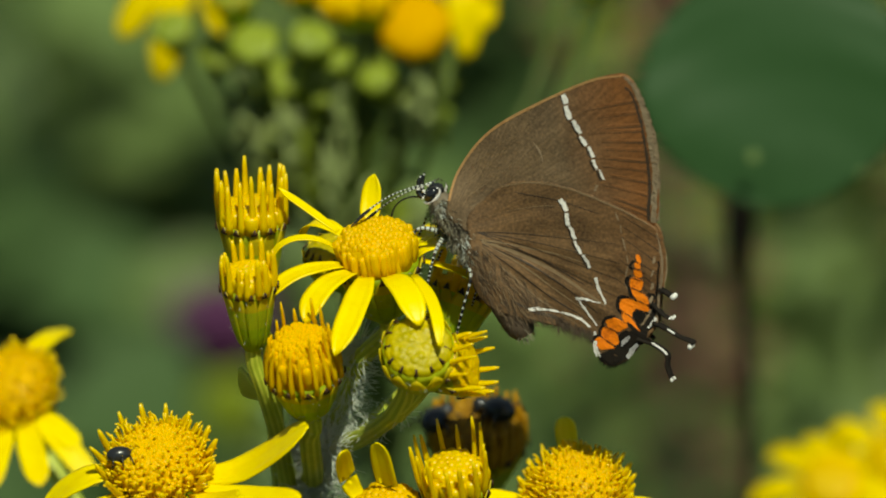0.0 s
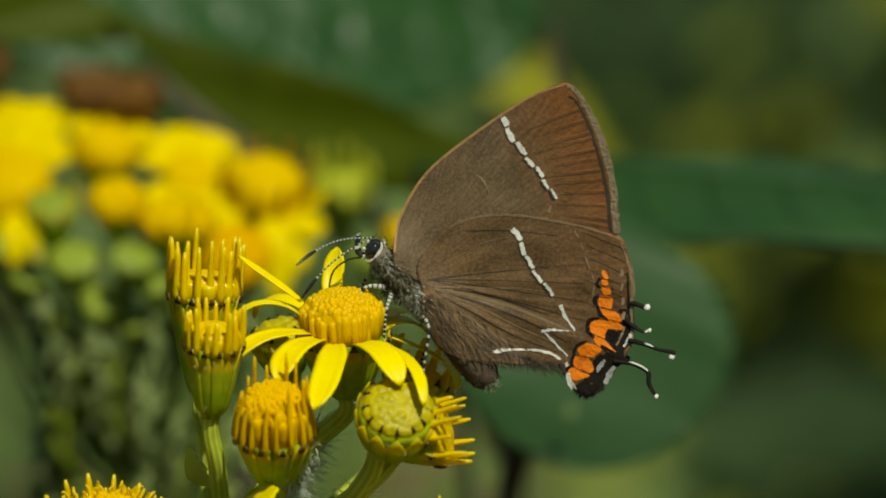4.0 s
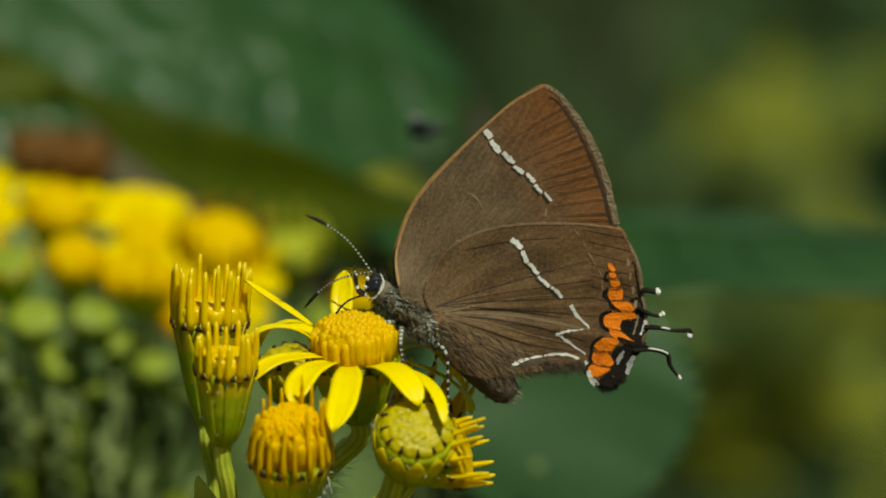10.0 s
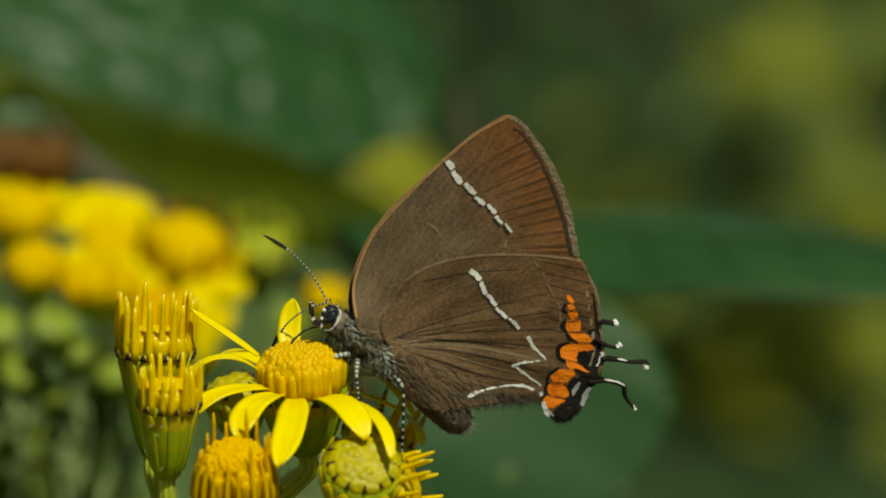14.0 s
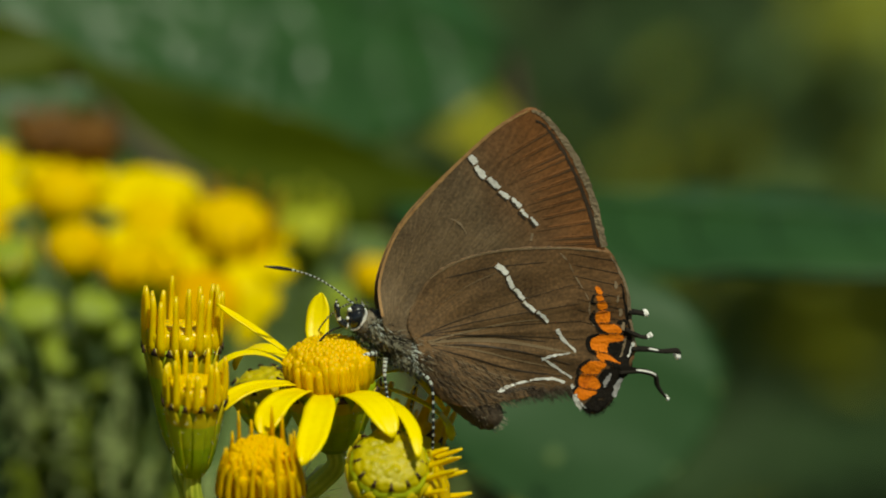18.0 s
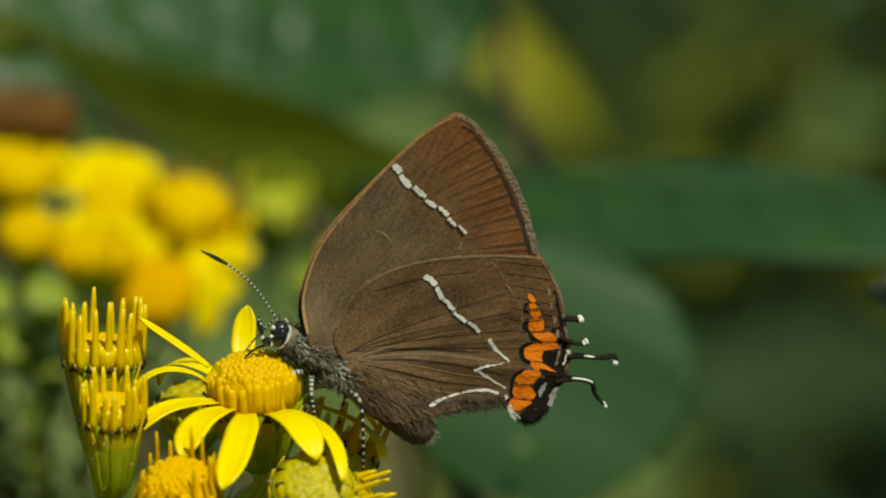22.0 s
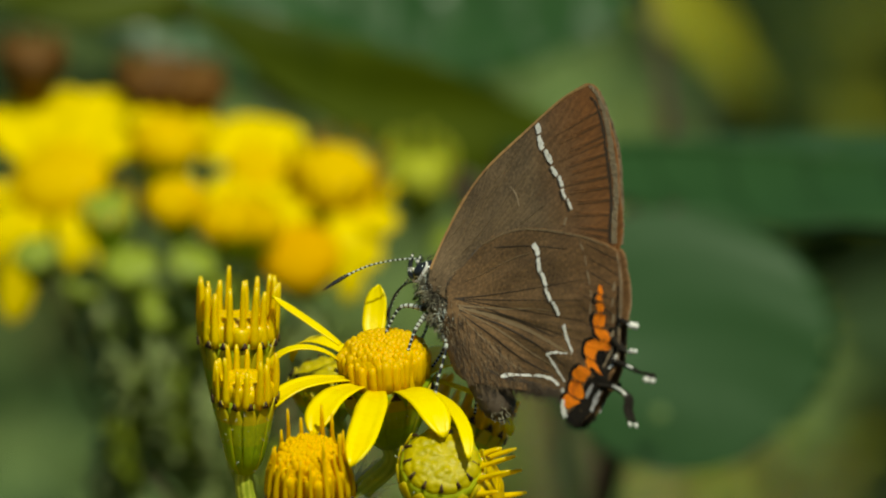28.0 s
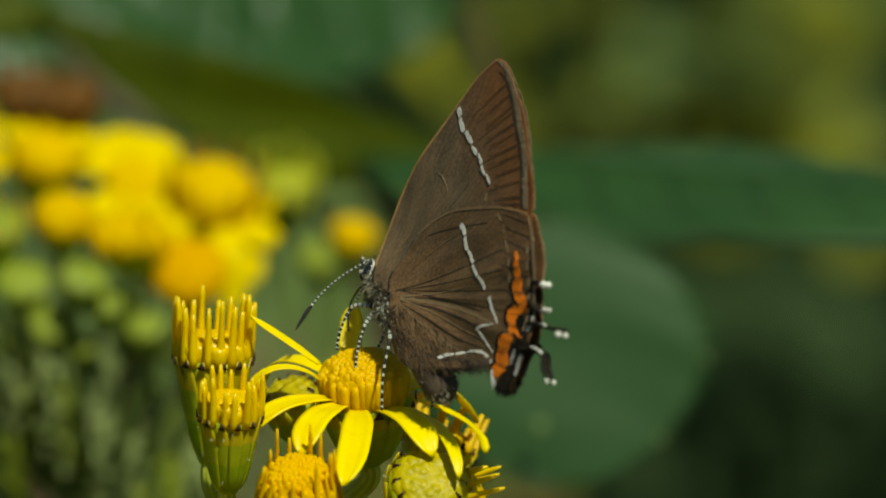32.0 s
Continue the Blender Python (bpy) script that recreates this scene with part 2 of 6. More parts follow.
def wing_material(name, rust, dark, light):
    """Brown scales, rustier towards the wing tip and the outer margin, with fine scale rows and a worn sheen."""
    m = material(name, dark, light, 0.6, 380, 0.3, 0.03, 0.25, fine=5200, spread=0.1, sheen=0.03, grain=0.45)
    nt = m.node_tree
    n, link = nt.nodes, nt.links.new
    p, ramp = n["Principled BSDF"], next(q for q in n if q.type == "VALTORGB")
    co = next(q for q in n if q.type == "TEX_COORD")
    sep = n.new("ShaderNodeSeparateXYZ")
    link(co.outputs["Object"], sep.inputs[0])
    a, b = n.new("ShaderNodeMath"), n.new("ShaderNodeMapRange")
    a.operation = "MULTIPLY_ADD"
    a.inputs[1].default_value = 0.55
    link(sep.outputs["Z"], a.inputs[0])
    link(sep.outputs["X"], a.inputs[2])
    b.inputs["From Min"].default_value, b.inputs["From Max"].default_value = 0.0085, 0.0145
    b.inputs["To Max"].default_value = rust
    link(a.outputs[0], b.inputs["Value"])
    # streaks of scales that run out from the wing base
    dx, ang, rad, both = n.new("ShaderNodeMath"), n.new("ShaderNodeMath"), n.new("ShaderNodeVectorMath"), n.new("ShaderNodeCombineXYZ")
    dx.inputs[1].default_value = 0.0024
    link(sep.outputs["X"], dx.inputs[0])
    ang.operation = "ARCTAN2"
    link(sep.outputs["Z"], ang.inputs[0])
    link(dx.outputs[0], ang.inputs[1])
    rad.operation = "LENGTH"
    link(co.outputs["Object"], rad.inputs[0])
    far = n.new("ShaderNodeMath")
    far.operation = "MULTIPLY"
    far.inputs[1].default_value = 120.0
    link(rad.outputs["Value"], far.inputs[0])
    link(ang.outputs[0], both.inputs["X"])
    link(far.outputs[0], both.inputs["Y"])
    streak = n.new("ShaderNodeTexNoise")
    streak.inputs["Scale"].default_value = 58.0
    streak.inputs["Detail"].default_value = 4
    flat = n.new("ShaderNodeVectorMath")
    flat.operation = "MULTIPLY"
    flat.inputs[1].default_value = (1.0, 0.10, 1.0)
    link(both.outputs[0], flat.inputs[0])
    link(flat.outputs[0], streak.inputs["Vector"])
    tone = n.new("ShaderNodeMapRange")
    tone.inputs["From Min"].default_value, tone.inputs["From Max"].default_value = 0.35, 0.68
    tone.inputs["To Min"].default_value, tone.inputs["To Max"].default_value = 0.80, 1.18
    link(streak.outputs["Fac"], tone.inputs["Value"])
    mix = n.new("ShaderNodeMixRGB")
    mix.inputs["Color2"].default_value = (0.19, 0.072, 0.020, 1)
    link(b.outputs[0], mix.inputs["Fac"])
    link(ramp.outputs["Color"], mix.inputs["Color1"])
    dust, dust_tone, both_tones = n.new("ShaderNodeTexNoise"), n.new("ShaderNodeMapRange"), n.new("ShaderNodeMath")
    dust.inputs["Scale"].default_value = 5200.0
    dust.inputs["Detail"].default_value = 3
    link(co.outputs["Object"], dust.inputs["Vector"])
    dust_tone.inputs["From Min"].default_value, dust_tone.inputs["From Max"].default_value = 0.36, 0.66
    dust_tone.inputs["To Min"].default_value, dust_tone.inputs["To Max"].default_value = 0.88, 1.14
    link(dust.outputs["Fac"], dust_tone.inputs["Value"])
    both_tones.operation = "MULTIPLY"
    link(tone.outputs[0], both_tones.inputs[0])
    link(dust_tone.outputs[0], both_tones.inputs[1])
    toned = n.new("ShaderNodeVectorMath")
    toned.operation = "SCALE"
    link(mix.outputs[0], toned.inputs[0])
    link(both_tones.outputs[0], toned.inputs["Scale"])
    link(toned.outputs[0], p.inputs["Base Color"])
    return m


FOREWING = wing_material("forewing_brown", 0.9, (0.054, 0.034, 0.019), (0.158, 0.103, 0.058))
HINDWING = wing_material("hindwing_brown", 0.3, (0.048, 0.027, 0.013), (0.164, 0.092, 0.043))
RAY = material("wing_ray_brown", (0.036, 0.018, 0.008), (0.090, 0.045, 0.019), 0.6, 2000)
WING_VEIN = material("wing_vein_dark", (0.014, 0.009, 0.006), (0.045, 0.028, 0.017), 0.6, 2000)
RUST = material("wing_rust", (0.12, 0.048, 0.014), (0.25, 0.10, 0.032), 0.65, 2500, 0.3)
FOLD = material("wing_fold_pale", (0.10, 0.062, 0.032), (0.19, 0.125, 0.068), 0.65, 2500, 0.4)
LILAC = material("lilac_scales", (0.16, 0.14, 0.14), (0.46, 0.43, 0.44), 0.7, 5000, 0.5)
COSTA = material("wing_leading_edge", (0.22, 0.10, 0.035), (0.40, 0.22, 0.09), 0.6, 2500, 0.5)
FRINGE = material("wing_fringe_grey", (0.030, 0.018, 0.010), (0.22, 0.16, 0.10), 0.75, 2600, 0.6, fine=5200, grain=0.6)
WING_EDGE = material("wing_edge_tan", (0.14, 0.085, 0.045), (0.27, 0.19, 0.12), 0.7, 2500, 0.5)


# ---- mesh helpers ----
def part(name, bm, mats, parent=None, label="", smooth=True):
    """Links a bmesh (world metres, or the parent's own space if the parent is keyed) as one mesh object."""
    mesh = bpy.data.meshes.new(name)
    if smooth:
        for f in bm.faces:
            f.smooth = True
    bm.to_mesh(mesh)
    bm.free()
    for m in (mats if isinstance(mats, (list, tuple)) else [mats]):
        mesh.materials.append(m)
    ob = new(name, mesh)
    if parent is not None:
        ob.parent = parent
    if label:
        tagged(ob, label)
    return ob


class Mesher:
    """Collects vertices and faces, then becomes a bmesh."""

    def __init__(self, origin=(0, 0, 0)):
        self.v, self.f, self.k, self.o = [], [], [], Vector(origin)

    def add(self, verts, faces, kind=0):
        base = len(self.v)
        self.v += [tuple(Vector(p) - self.o) for p in verts]
        for i, f in enumerate(faces):
            self.f.append([base + j for j in f])
            self.k.append(kind[i] if isinstance(kind, list) else kind)

    def bm(self):
        mesh = bpy.data.meshes.new("tmp")
        mesh.from_pydata(self.v, [], self.f)
        mesh.polygons.foreach_set("material_index", self.k)
        b = bmesh.new()
        b.from_mesh(mesh)
        bpy.data.meshes.remove(mesh)
        bmesh.ops.recalc_face_normals(b, faces=b.faces)
        return b


def across(d):
    """Two unit vectors square to d and to each other."""
    d = Vector(d).normalized()
    a = d.cross(Vector((0, 0, 1)) if abs(d.z) < 0.9 else Vector((1, 0, 0))).normalized()
    return a, d.cross(a).normalized()


def tube(ms, path, radii, sides=8, kind=0, caps=True, flat=1.0):
    path = [Vector(p) for p in path]
    n = len(path)
    radii = radii if isinstance(radii, (list, tuple)) else [radii] * n
    verts, faces, kinds = [], [], []
    ref = None
    for i, p in enumerate(path):
        d = (path[min(i + 1, n - 1)] - path[max(i - 1, 0)]).normalized()
        if ref is None:
            ref = across(d)[0]
        a = (ref - d * ref.dot(d)).normalized()
        b = d.cross(a)
        ref = a
        for s in range(sides):
            t = 2 * math.pi * s / sides
            verts.append(p + (a * math.cos(t) + b * math.sin(t) * flat) * radii[i])
    for i in range(n - 1):
        for s in range(sides):
            faces.append([i * sides + s, i * sides + (s + 1) % sides, (i + 1) * sides + (s + 1) % sides, (i + 1) * sides + s])
            kinds.append(kind[i] if isinstance(kind, list) else kind)
    if caps:
        faces += [list(range(sides))[::-1], list(range((n - 1) * sides, n * sides))]
        kinds += [kinds[0], kinds[-1]]
    ms.add(verts, faces, kinds)


def bezier(p0, p1, p2, n=9, p3=None):
    out = []
    for i in range(n):
        t = i / (n - 1)
        if p3 is None:
            out.append(p0 * (1 - t) ** 2 + p1 * 2 * t * (1 - t) + p2 * t * t)
        else:
            out.append(p0 * (1 - t) ** 3 + p1 * 3 * t * (1 - t) ** 2 + p2 * 3 * t * t * (1 - t) + p3 * t ** 3)
    return out


def spline(points, n, closed=False):
    """Catmull-Rom curve through points, n samples a span."""
    pts = [Vector(p) for p in points]
    m, out = len(pts), []
    for i in range(m if closed else m - 1):
        g = (lambda k: pts[k % m]) if closed else (lambda k: pts[max(0, min(m - 1, k))])
        a, b, c, d = g(i - 1), g(i), g(i + 1), g(i + 2)
        for j in range(n):
            t = j / n
            out.append(0.5 * (2 * b + (c - a) * t + (2 * a - 5 * b + 4 * c - d) * t * t + (3 * b - a - 3 * c + d) * t ** 3))
    if not closed:
        out.append(pts[-1])
    return out


def ball(ms, c, r, axis=(0, 0, 1), stretch=1.0, rings=7, sides=10, kind=0):
    c, d = Vector(c), Vector(axis).normalized()
    a, b = across(d)
    path = [c + d * r * stretch * -math.cos(math.pi * (0.04 + 0.92 * i / (rings - 1))) for i in range(rings)]
    radii = [r * math.sin(math.pi * (0.04 + 0.92 * i / (rings - 1))) for i in range(rings)]
    tube(ms, path, radii, sides, kind)


def sheet(ms, rows, thick, kind=0):
    """A thin two-sided sheet from rows of points; the rim is closed. kind: one material slot, or a slot for each step between rows."""
    h, w = len(rows), len(rows[0])
    top, low = [], []
    for i in range(h):
        for j in range(w):
            p = rows[i][j]
            du = rows[min(i + 1, h - 1)][j] - rows[max(i - 1, 0)][j]
            dv = rows[i][min(j + 1, w - 1)] - rows[i][max(j - 1, 0)]
            nrm = du.cross(dv)
            nrm = nrm.normalized() if nrm.length > 1e-12 else Vector((0, 0, 1))
            top.append(p + nrm * thick / 2)
            low.append(p - nrm * thick / 2)
    faces, n = [], h * w
    for i in range(h - 1):
        for j in range(w - 1):
            q = [i * w + j, i * w + j + 1, (i + 1) * w + j + 1, (i + 1) * w + j]
            faces += [q, [k + n for k in q[::-1]]]
    rim = [(0, j) for j in range(w)] + [(i, w - 1) for i in range(1, h)] + [(h - 1, j) for j in range(w - 2, -1, -1)] + [(i, 0) for i in range(h - 2, 0, -1)]
    ids = [i * w + j for i, j in rim]
    for k in range(len(ids)):
        a, b = ids[k], ids[(k + 1) % len(ids)]
        faces.append([b, a, a + n, b + n])
    if isinstance(kind, list):
        kind = [k for k in kind for _ in range(2 * (w - 1))] + [kind[-1]] * len(ids)
    ms.add(top + low, faces, kind)




# ---- ground ----
def ground():
    ms = Mesher()
    n, size = 60, 40.0
    xs = [math.copysign(abs(2 * i / n - 1) ** 3, 2 * i / n - 1) * size for i in range(n + 1)]
    verts = [(x, y, 0.03 * noise.noise((x * 1.3, y * 1.3, 2)) - 0.02) for y in xs for x in xs]
    faces = [[j * (n + 1) + i, j * (n + 1) + i + 1, (j + 1) * (n + 1) + i + 1, (j + 1) * (n + 1) + i] for j in range(n) for i in range(n)]
    ms.add(verts, faces)
    tagged(part("ground", ms.bm(), EARTH), "dark bare earth under the meadow plants", "ground", kind="structure")


ground()


# ---- ragwort ----
class Plant:
    """A ragwort plant: an Empty at the root that carries stems and heads."""

    def __init__(self, name, root, label, category="plant", group=""):
        self.root = Vector(root)
        self.ob = tagged(new(name), label, category, group)
        self.ob.location = self.root

    def mesher(self):
        return Mesher(self.root)


def petal_rows(base, tip, axis, width, bulge, n=13, w=9, cup=0.05, notch=0.02, bow=()):
    base, tip = Vector(base), Vector(tip)
    length = (tip - base).length
    out = tip - base
    out = (out - axis * out.dot(axis)).normalized()
    p1 = base + out * length * 0.35 + axis * bulge * length
    p2 = base + (tip - base) * 0.8 + axis * bulge * 0.8 * length
    if bow:
        base, p1, p2 = bow
    path = bezier(base, p1, p2, n, tip)
    rows = []
    for i, p in enumerate(path):
        s = i / (n - 1)
        d = (path[min(i + 1, n - 1)] - path[max(i - 1, 0)]).normalized()
        side = d.cross(axis)
        side = side.normalized() if side.length > 1e-6 else across(d)[0]
        nrm = side.cross(d).normalized()
        half = 0.5 * width * min(1.0, 0.55 + 1.5 * s) * (1 - max(0.0, (s - 0.62) / 0.38) ** 2.4 * 0.84)
        row = []
        for j in range(w):
            t = 2 * j / (w - 1) - 1
            groove = 0.022 * width * math.cos(t * 3 * math.pi) - cup * width * (1 - t * t)
            back = notch * length * (abs(math.sin(t * 1.5 * math.pi)) if i == n - 1 else 0)
            row.append(p + side * half * t + nrm * groove * min(1, 4 * s + 0.3) - d * back)
        rows.append(row)
    return rows


def packed_disc(ms, c, axis, r, dome, n, swell, seed, grid, square=0.75):
    """A dome of n fused florets in spiral rows; those at the side stand tall."""
    rg = np.random.default_rng(seed)
    a, b = across(axis)
    base = np.array(c) - np.array(axis) * 0.0003
    a, b, up = np.array(a), np.array(b), np.array(axis)

    def on_dome(q, t):
        e = q * math.pi / 2
        out = (r * np.sin(e) ** square)[:, None] * (np.cos(t)[:, None] * a + np.sin(t)[:, None] * b)
        return out + (dome * np.cos(e) ** 0.8)[:, None] * up, e

    k = np.arange(n)
    q0 = np.clip(np.sqrt((k + 0.5) / n) + rg.uniform(-0.02, 0.02, n), 0.01, 1)
    spots, _ = on_dome(q0, k * 2.39996 + rg.uniform(-0.05, 0.05, n) / q0)
    tall = rg.uniform(0.35, 1.25, n)
    rings, sides = grid
    q, t = np.meshgrid(np.linspace(0.004, 1, rings), np.arange(sides) * 2 * math.pi / sides, indexing="ij")
    q, t = q.ravel(), t.ravel()
    p, e = on_dome(q, t)
    size = r * math.sqrt(4.4 / n) * 0.66
    d = p[:, None, :] - spots[None, :, :]
    rise = d @ up
    flat2 = np.maximum((d ** 2).sum(2) - rise ** 2, 0)
    squash = 1 - 0.75 * np.clip((q - 0.45) / 0.35, 0, 1)
    dist = np.sqrt(flat2 + (rise * squash[:, None]) ** 2) / size
    bump = (np.sqrt(np.clip(1 - dist ** 2, 0, 1)) * tall[None, :]).max(1)
    side = (p - up * (p @ up)[:, None])
    nrm = side / r * 0.8 + up * np.cos(e)[:, None]
    nrm /= np.linalg.norm(nrm, axis=1)[:, None]
    p = base + p + nrm * (swell * (1 + 0.5 * q) * bump)[:, None]
    faces = [[i * sides + j, i * sides + (j + 1) % sides, (i + 1) * sides + (j + 1) % sides, (i + 1) * sides + j] for i in range(rings - 1) for j in range(sides)]
    ms.add([tuple(v) for v in p], faces + [list(range(sides))[::-1]])


def floret_disc(ms, c, axis, r, dome, n, seed, drop=0.45):
    """A drum of n upright tube florets in spiral rows; those of the rim are shorter by the share drop."""
    rg = random.Random(seed)
    a, b = across(axis)
    verts, sides = [], 40
    for q in [i / 12 for i in range(13)] + [1.0]:
        h = dome * (1 - drop * q ** 3.2) * 0.965 if len(verts) < 13 * sides else -0.0003
        verts += [c + (a * math.cos(2 * math.pi * j / sides) + b * math.sin(2 * math.pi * j / sides)) * r * (0.02 + 0.90 * q) + axis * h for j in range(sides)]
    ms.add(verts, [[i * sides + j, i * sides + (j + 1) % sides, (i + 1) * sides + (j + 1) % sides, (i + 1) * sides + j] for i in range(13) for j in range(sides)])
    for k in range(n):
        q, t = min(1.0, math.sqrt((k + 0.5) / n)), k * 2.39996 + rg.uniform(-0.05, 0.05)
        rad = a * math.cos(t) + b * math.sin(t)
        w = r / math.sqrt(n) * (1.30 + 0.45 * q) * rg.uniform(0.75, 1.2)
        h = dome * (1 - drop * q ** 3.2) * (rg.uniform(0.97, 1.03) if q < 0.75 else rg.uniform(0.80, 1.05))
        low, top = c + rad * r * q * 0.88 - axis * 0.0003, c + rad * r * q * rg.uniform(0.95, 1.0) + axis * h
        d = top - low
        tube(ms, [low, low + d * 0.5, low + d * 0.8, low + d * 0.94, top], [w * 0.95, w, w * 0.98, w * 0.8, w * 0.35], 8)


def ribbed(ms, path, radii):
    """A stem with raised ribs along it."""
    sides, n = 36, len(path)
    verts, faces, ref = [], [], None
    for i, p in enumerate(path):
        d = (path[min(i + 1, n - 1)] - path[max(i - 1, 0)]).normalized()
        ref = across(d)[0] if ref is None else (ref - d * ref.dot(d)).normalized()
        b = d.cross(ref)
        for s in range(sides):
            t = 2 * math.pi * s / sides
            verts.append(p + (ref * math.cos(t) + b * math.sin(t)) * radii[i] * (1 + 0.15 * abs(math.cos(4.5 * (t - math.pi / 36)))))
    for i in range(n - 1):
        faces += [[i * sides + s, i * sides + (s + 1) % sides, (i + 1) * sides + (s + 1) % sides, (i + 1) * sides + s] for s in range(sides)]
    ms.add(verts, faces, [1 if s % 4 in (1, 2) else 0 for _ in range(n - 1) for s in range(sides)])


def head(plant, c, axis, r, inv, dome, rods=0, rod=3.0, petals=(), n_floret=80, mats=(FLORET, BRACT, ROLLED), lean=0.12, seed=1, stem=None,
         detail=1, black=True, label="", stem_r=0.55, skip=0.0, fl=0.42, rod_r=0.36, uneven=0.2, stem_mat=STEM, round_cup=False, hug=False, tips=1.0, bristle=0, neck=1.2, drop=0.45):
    """One flower head. c: middle of the rim (mm); inv: depth of the green cup, dome: height of the florets over the rim, rods: rolled petals
    that stand up from the rim, petals: (tip in mm, width, bulge) of the spread ones."""
    rg = random.Random(seed)
    c, axis = mm(*c), Vector(axis).normalized()
    a, b = across(axis)
    r, inv, dome, rod = r * 0.001, inv * 0.001, dome * 0.001, rod * 0.001
    foot = max(0.24, 0.0011 * stem_r / r) if detail else 0.24
    prof = (lambda s: r * (foot + (1.01 - foot) * min(1.0, s) ** (0.55 if inv < 0.0055 else 0.72))) if not round_cup else (lambda s: r * (0.30 + 0.78 * math.sin(min(1.0, s * 1.05) * math.pi * 0.56) ** 0.8 - 0.05 * s))
    ms = plant.mesher()
    tube(ms, [c - axis * inv * (1 - i / 7) for i in range(8)], [prof(i / 7) * 0.96 for i in range(8)], 16)
    cup = part("flower_head", ms.bm(), mats[1], plant.ob, label)
    # bracts
    nb = 13
    for k in range(nb if detail else 0):
        ms = plant.mesher()
        t0 = 2 * math.pi * (k + 0.5 * rg.random() * 0.3) / nb
        rows, m = [], 8
        for i in range(m):
            s = i / (m - 1)
            w = math.pi / nb * (1.12 if s < 0.72 else 1.12 * (1 - ((s - 0.72) / 0.28) ** 1.4 * 0.88))
            row = []
            for j in range(5):
                u = 2 * j / 4 - 1
                t = t0 + w * u
                rad = prof(min(1, s)) + 0.00006 + 0.00005 * (k % 2) - 0.00002 * u * u + 0.00004 * (s > 0.85)
                row.append(c + (a * math.cos(t) + b * math.sin(t)) * rad - axis * inv * (1 - s * 1.02))
            rows.append(row)
        sheet(ms, rows, 0.00008, [0, 0, 0, 1, 1, 2, 2])
        hit = plant.mesher()
        tipc = c + (a * math.cos(t0) + b * math.sin(t0)) * (prof(1) + 0.00012) + axis * 0.0001
        part("bract", ms.bm(), [BRACT, BRACT_PALE, BRACT_YELLOW], cup)
        if black:
            n0 = a * math.cos(t0) + b * math.sin(t0)
            sd = axis.cross(n0)
            wt = r * math.pi / nb * 0.50 * tips
            if round_cup:
                if rg.random() < 0.2:
                    continue
                tipc = c + n0 * (r * rg.uniform(0.88, 0.99)) + axis * 0.00024
                rows = [[tipc + sd * wt * u * (1 - q) + (axis * 0.62 - n0 * 0.78) * 0.0006 * q + (n0 + axis) * 0.00005 * (1 - u * u) for u in (-1, 0, 1)] for q in (0.0, 0.5, 0.92)]
            else:
                rows = [[tipc + sd * wt * u * (1 - q) - axis * 0.00050 * tips * (1 - q) * rg.uniform(0.9, 1.1) + axis * 0.0001 + n0 * (0.00006 + 0.00005 * (1 - u * u)) for u in (-1, 0, 1)] for q in (0.0, 0.5, 0.92)]
            sheet(hit, rows, 0.00009)
            part("bract_tip", hit.bm(), TIP_BLACK, cup)
    # florets, packed so tightly that they fuse
    ms = plant.mesher()
    if round_cup:
        packed_disc(ms, c, axis, r * 0.88, dome, n_floret, 0.00014, seed, (34, 68))
    elif detail:
        floret_disc(ms, c, axis, r * 0.93, dome, n_floret, seed, drop)
    else:
        packed_disc(ms, c, axis, r * 0.95, dome, n_floret, fl * 0.0005, seed, (22, 44))
    part("disc", ms.bm(), mats[0], cup)
    if bristle:
        ms = plant.mesher()
        for k in range(bristle):
            q = math.sqrt((k + 0.5) / bristle)
            t, e = k * 2.39996, q * math.pi / 2 * 0.97
            rad = a * math.cos(t) + b * math.sin(t)
            p = c + rad * r * 0.95 * math.sin(e) ** 0.75 + axis * (dome * math.cos(e) ** 0.8 - 0.0003)
            d = (rad * math.sin(e) * 0.8 + axis * (0.5 + math.cos(e)) + Vector((rg.uniform(-1, 1), rg.uniform(-1, 1), rg.uniform(-1, 1))) * 0.35).normalized()
            h = 0.001 * rg.uniform(0.5, 1.5) * (0.5 + 0.6 * q)
            side = across(d)[0] * h * rg.uniform(-0.5, 0.5)
            tube(ms, bezier(p, p + d * h, p + d * h * 0.9 + side, 5), [0.00011, 0.0001, 0.0001, 0.00009, 0.00006], 5)
        part("floret_tip", ms.bm(), ROLLED, cup)
    # rolled petals
    for k in range(rods):
        if rg.random() < skip:
            continue
        ms = plant.mesher()
        t = 2 * math.pi * (k + rg.uniform(-0.2, 0.2)) / rods
        rad = a * math.cos(t) + b * math.sin(t)
        p = c + rad * r * 0.93 - axis * 0.0003
        d = (axis + rad * (lean + rg.uniform(-0.05, 0.06)) + a * rg.uniform(-0.05, 0.05)).normalized()
        ln = rod * rg.uniform(1 - uneven, 1.08)
        bend = rad * ln * rg.uniform(-0.06, 0.08)
        path = bezier(p, p + d * ln * 0.5 + bend, p + d * ln, 7)
        if hug:
            path = []
            for i in range(7):
                up = min(1.0, ln * i / 6 / dome)
                wide = max(0.80, math.cos(math.asin(min(1.0, up ** 1.25))) ** 0.5)
                path.append(c + rad * r * (0.95 * wide + 0.07) + axis * (ln * i / 6 - 0.0003) + a * bend.dot(a) * i / 6)
        w = 0.001 * rod_r * rg.uniform(0.85, 1.15)
        tube(ms, path, [w * 1.05, w * 1.12, w * 1.02, w * 0.9, w * 0.8, w * 0.7, w * 0.42], 9, flat=0.72)
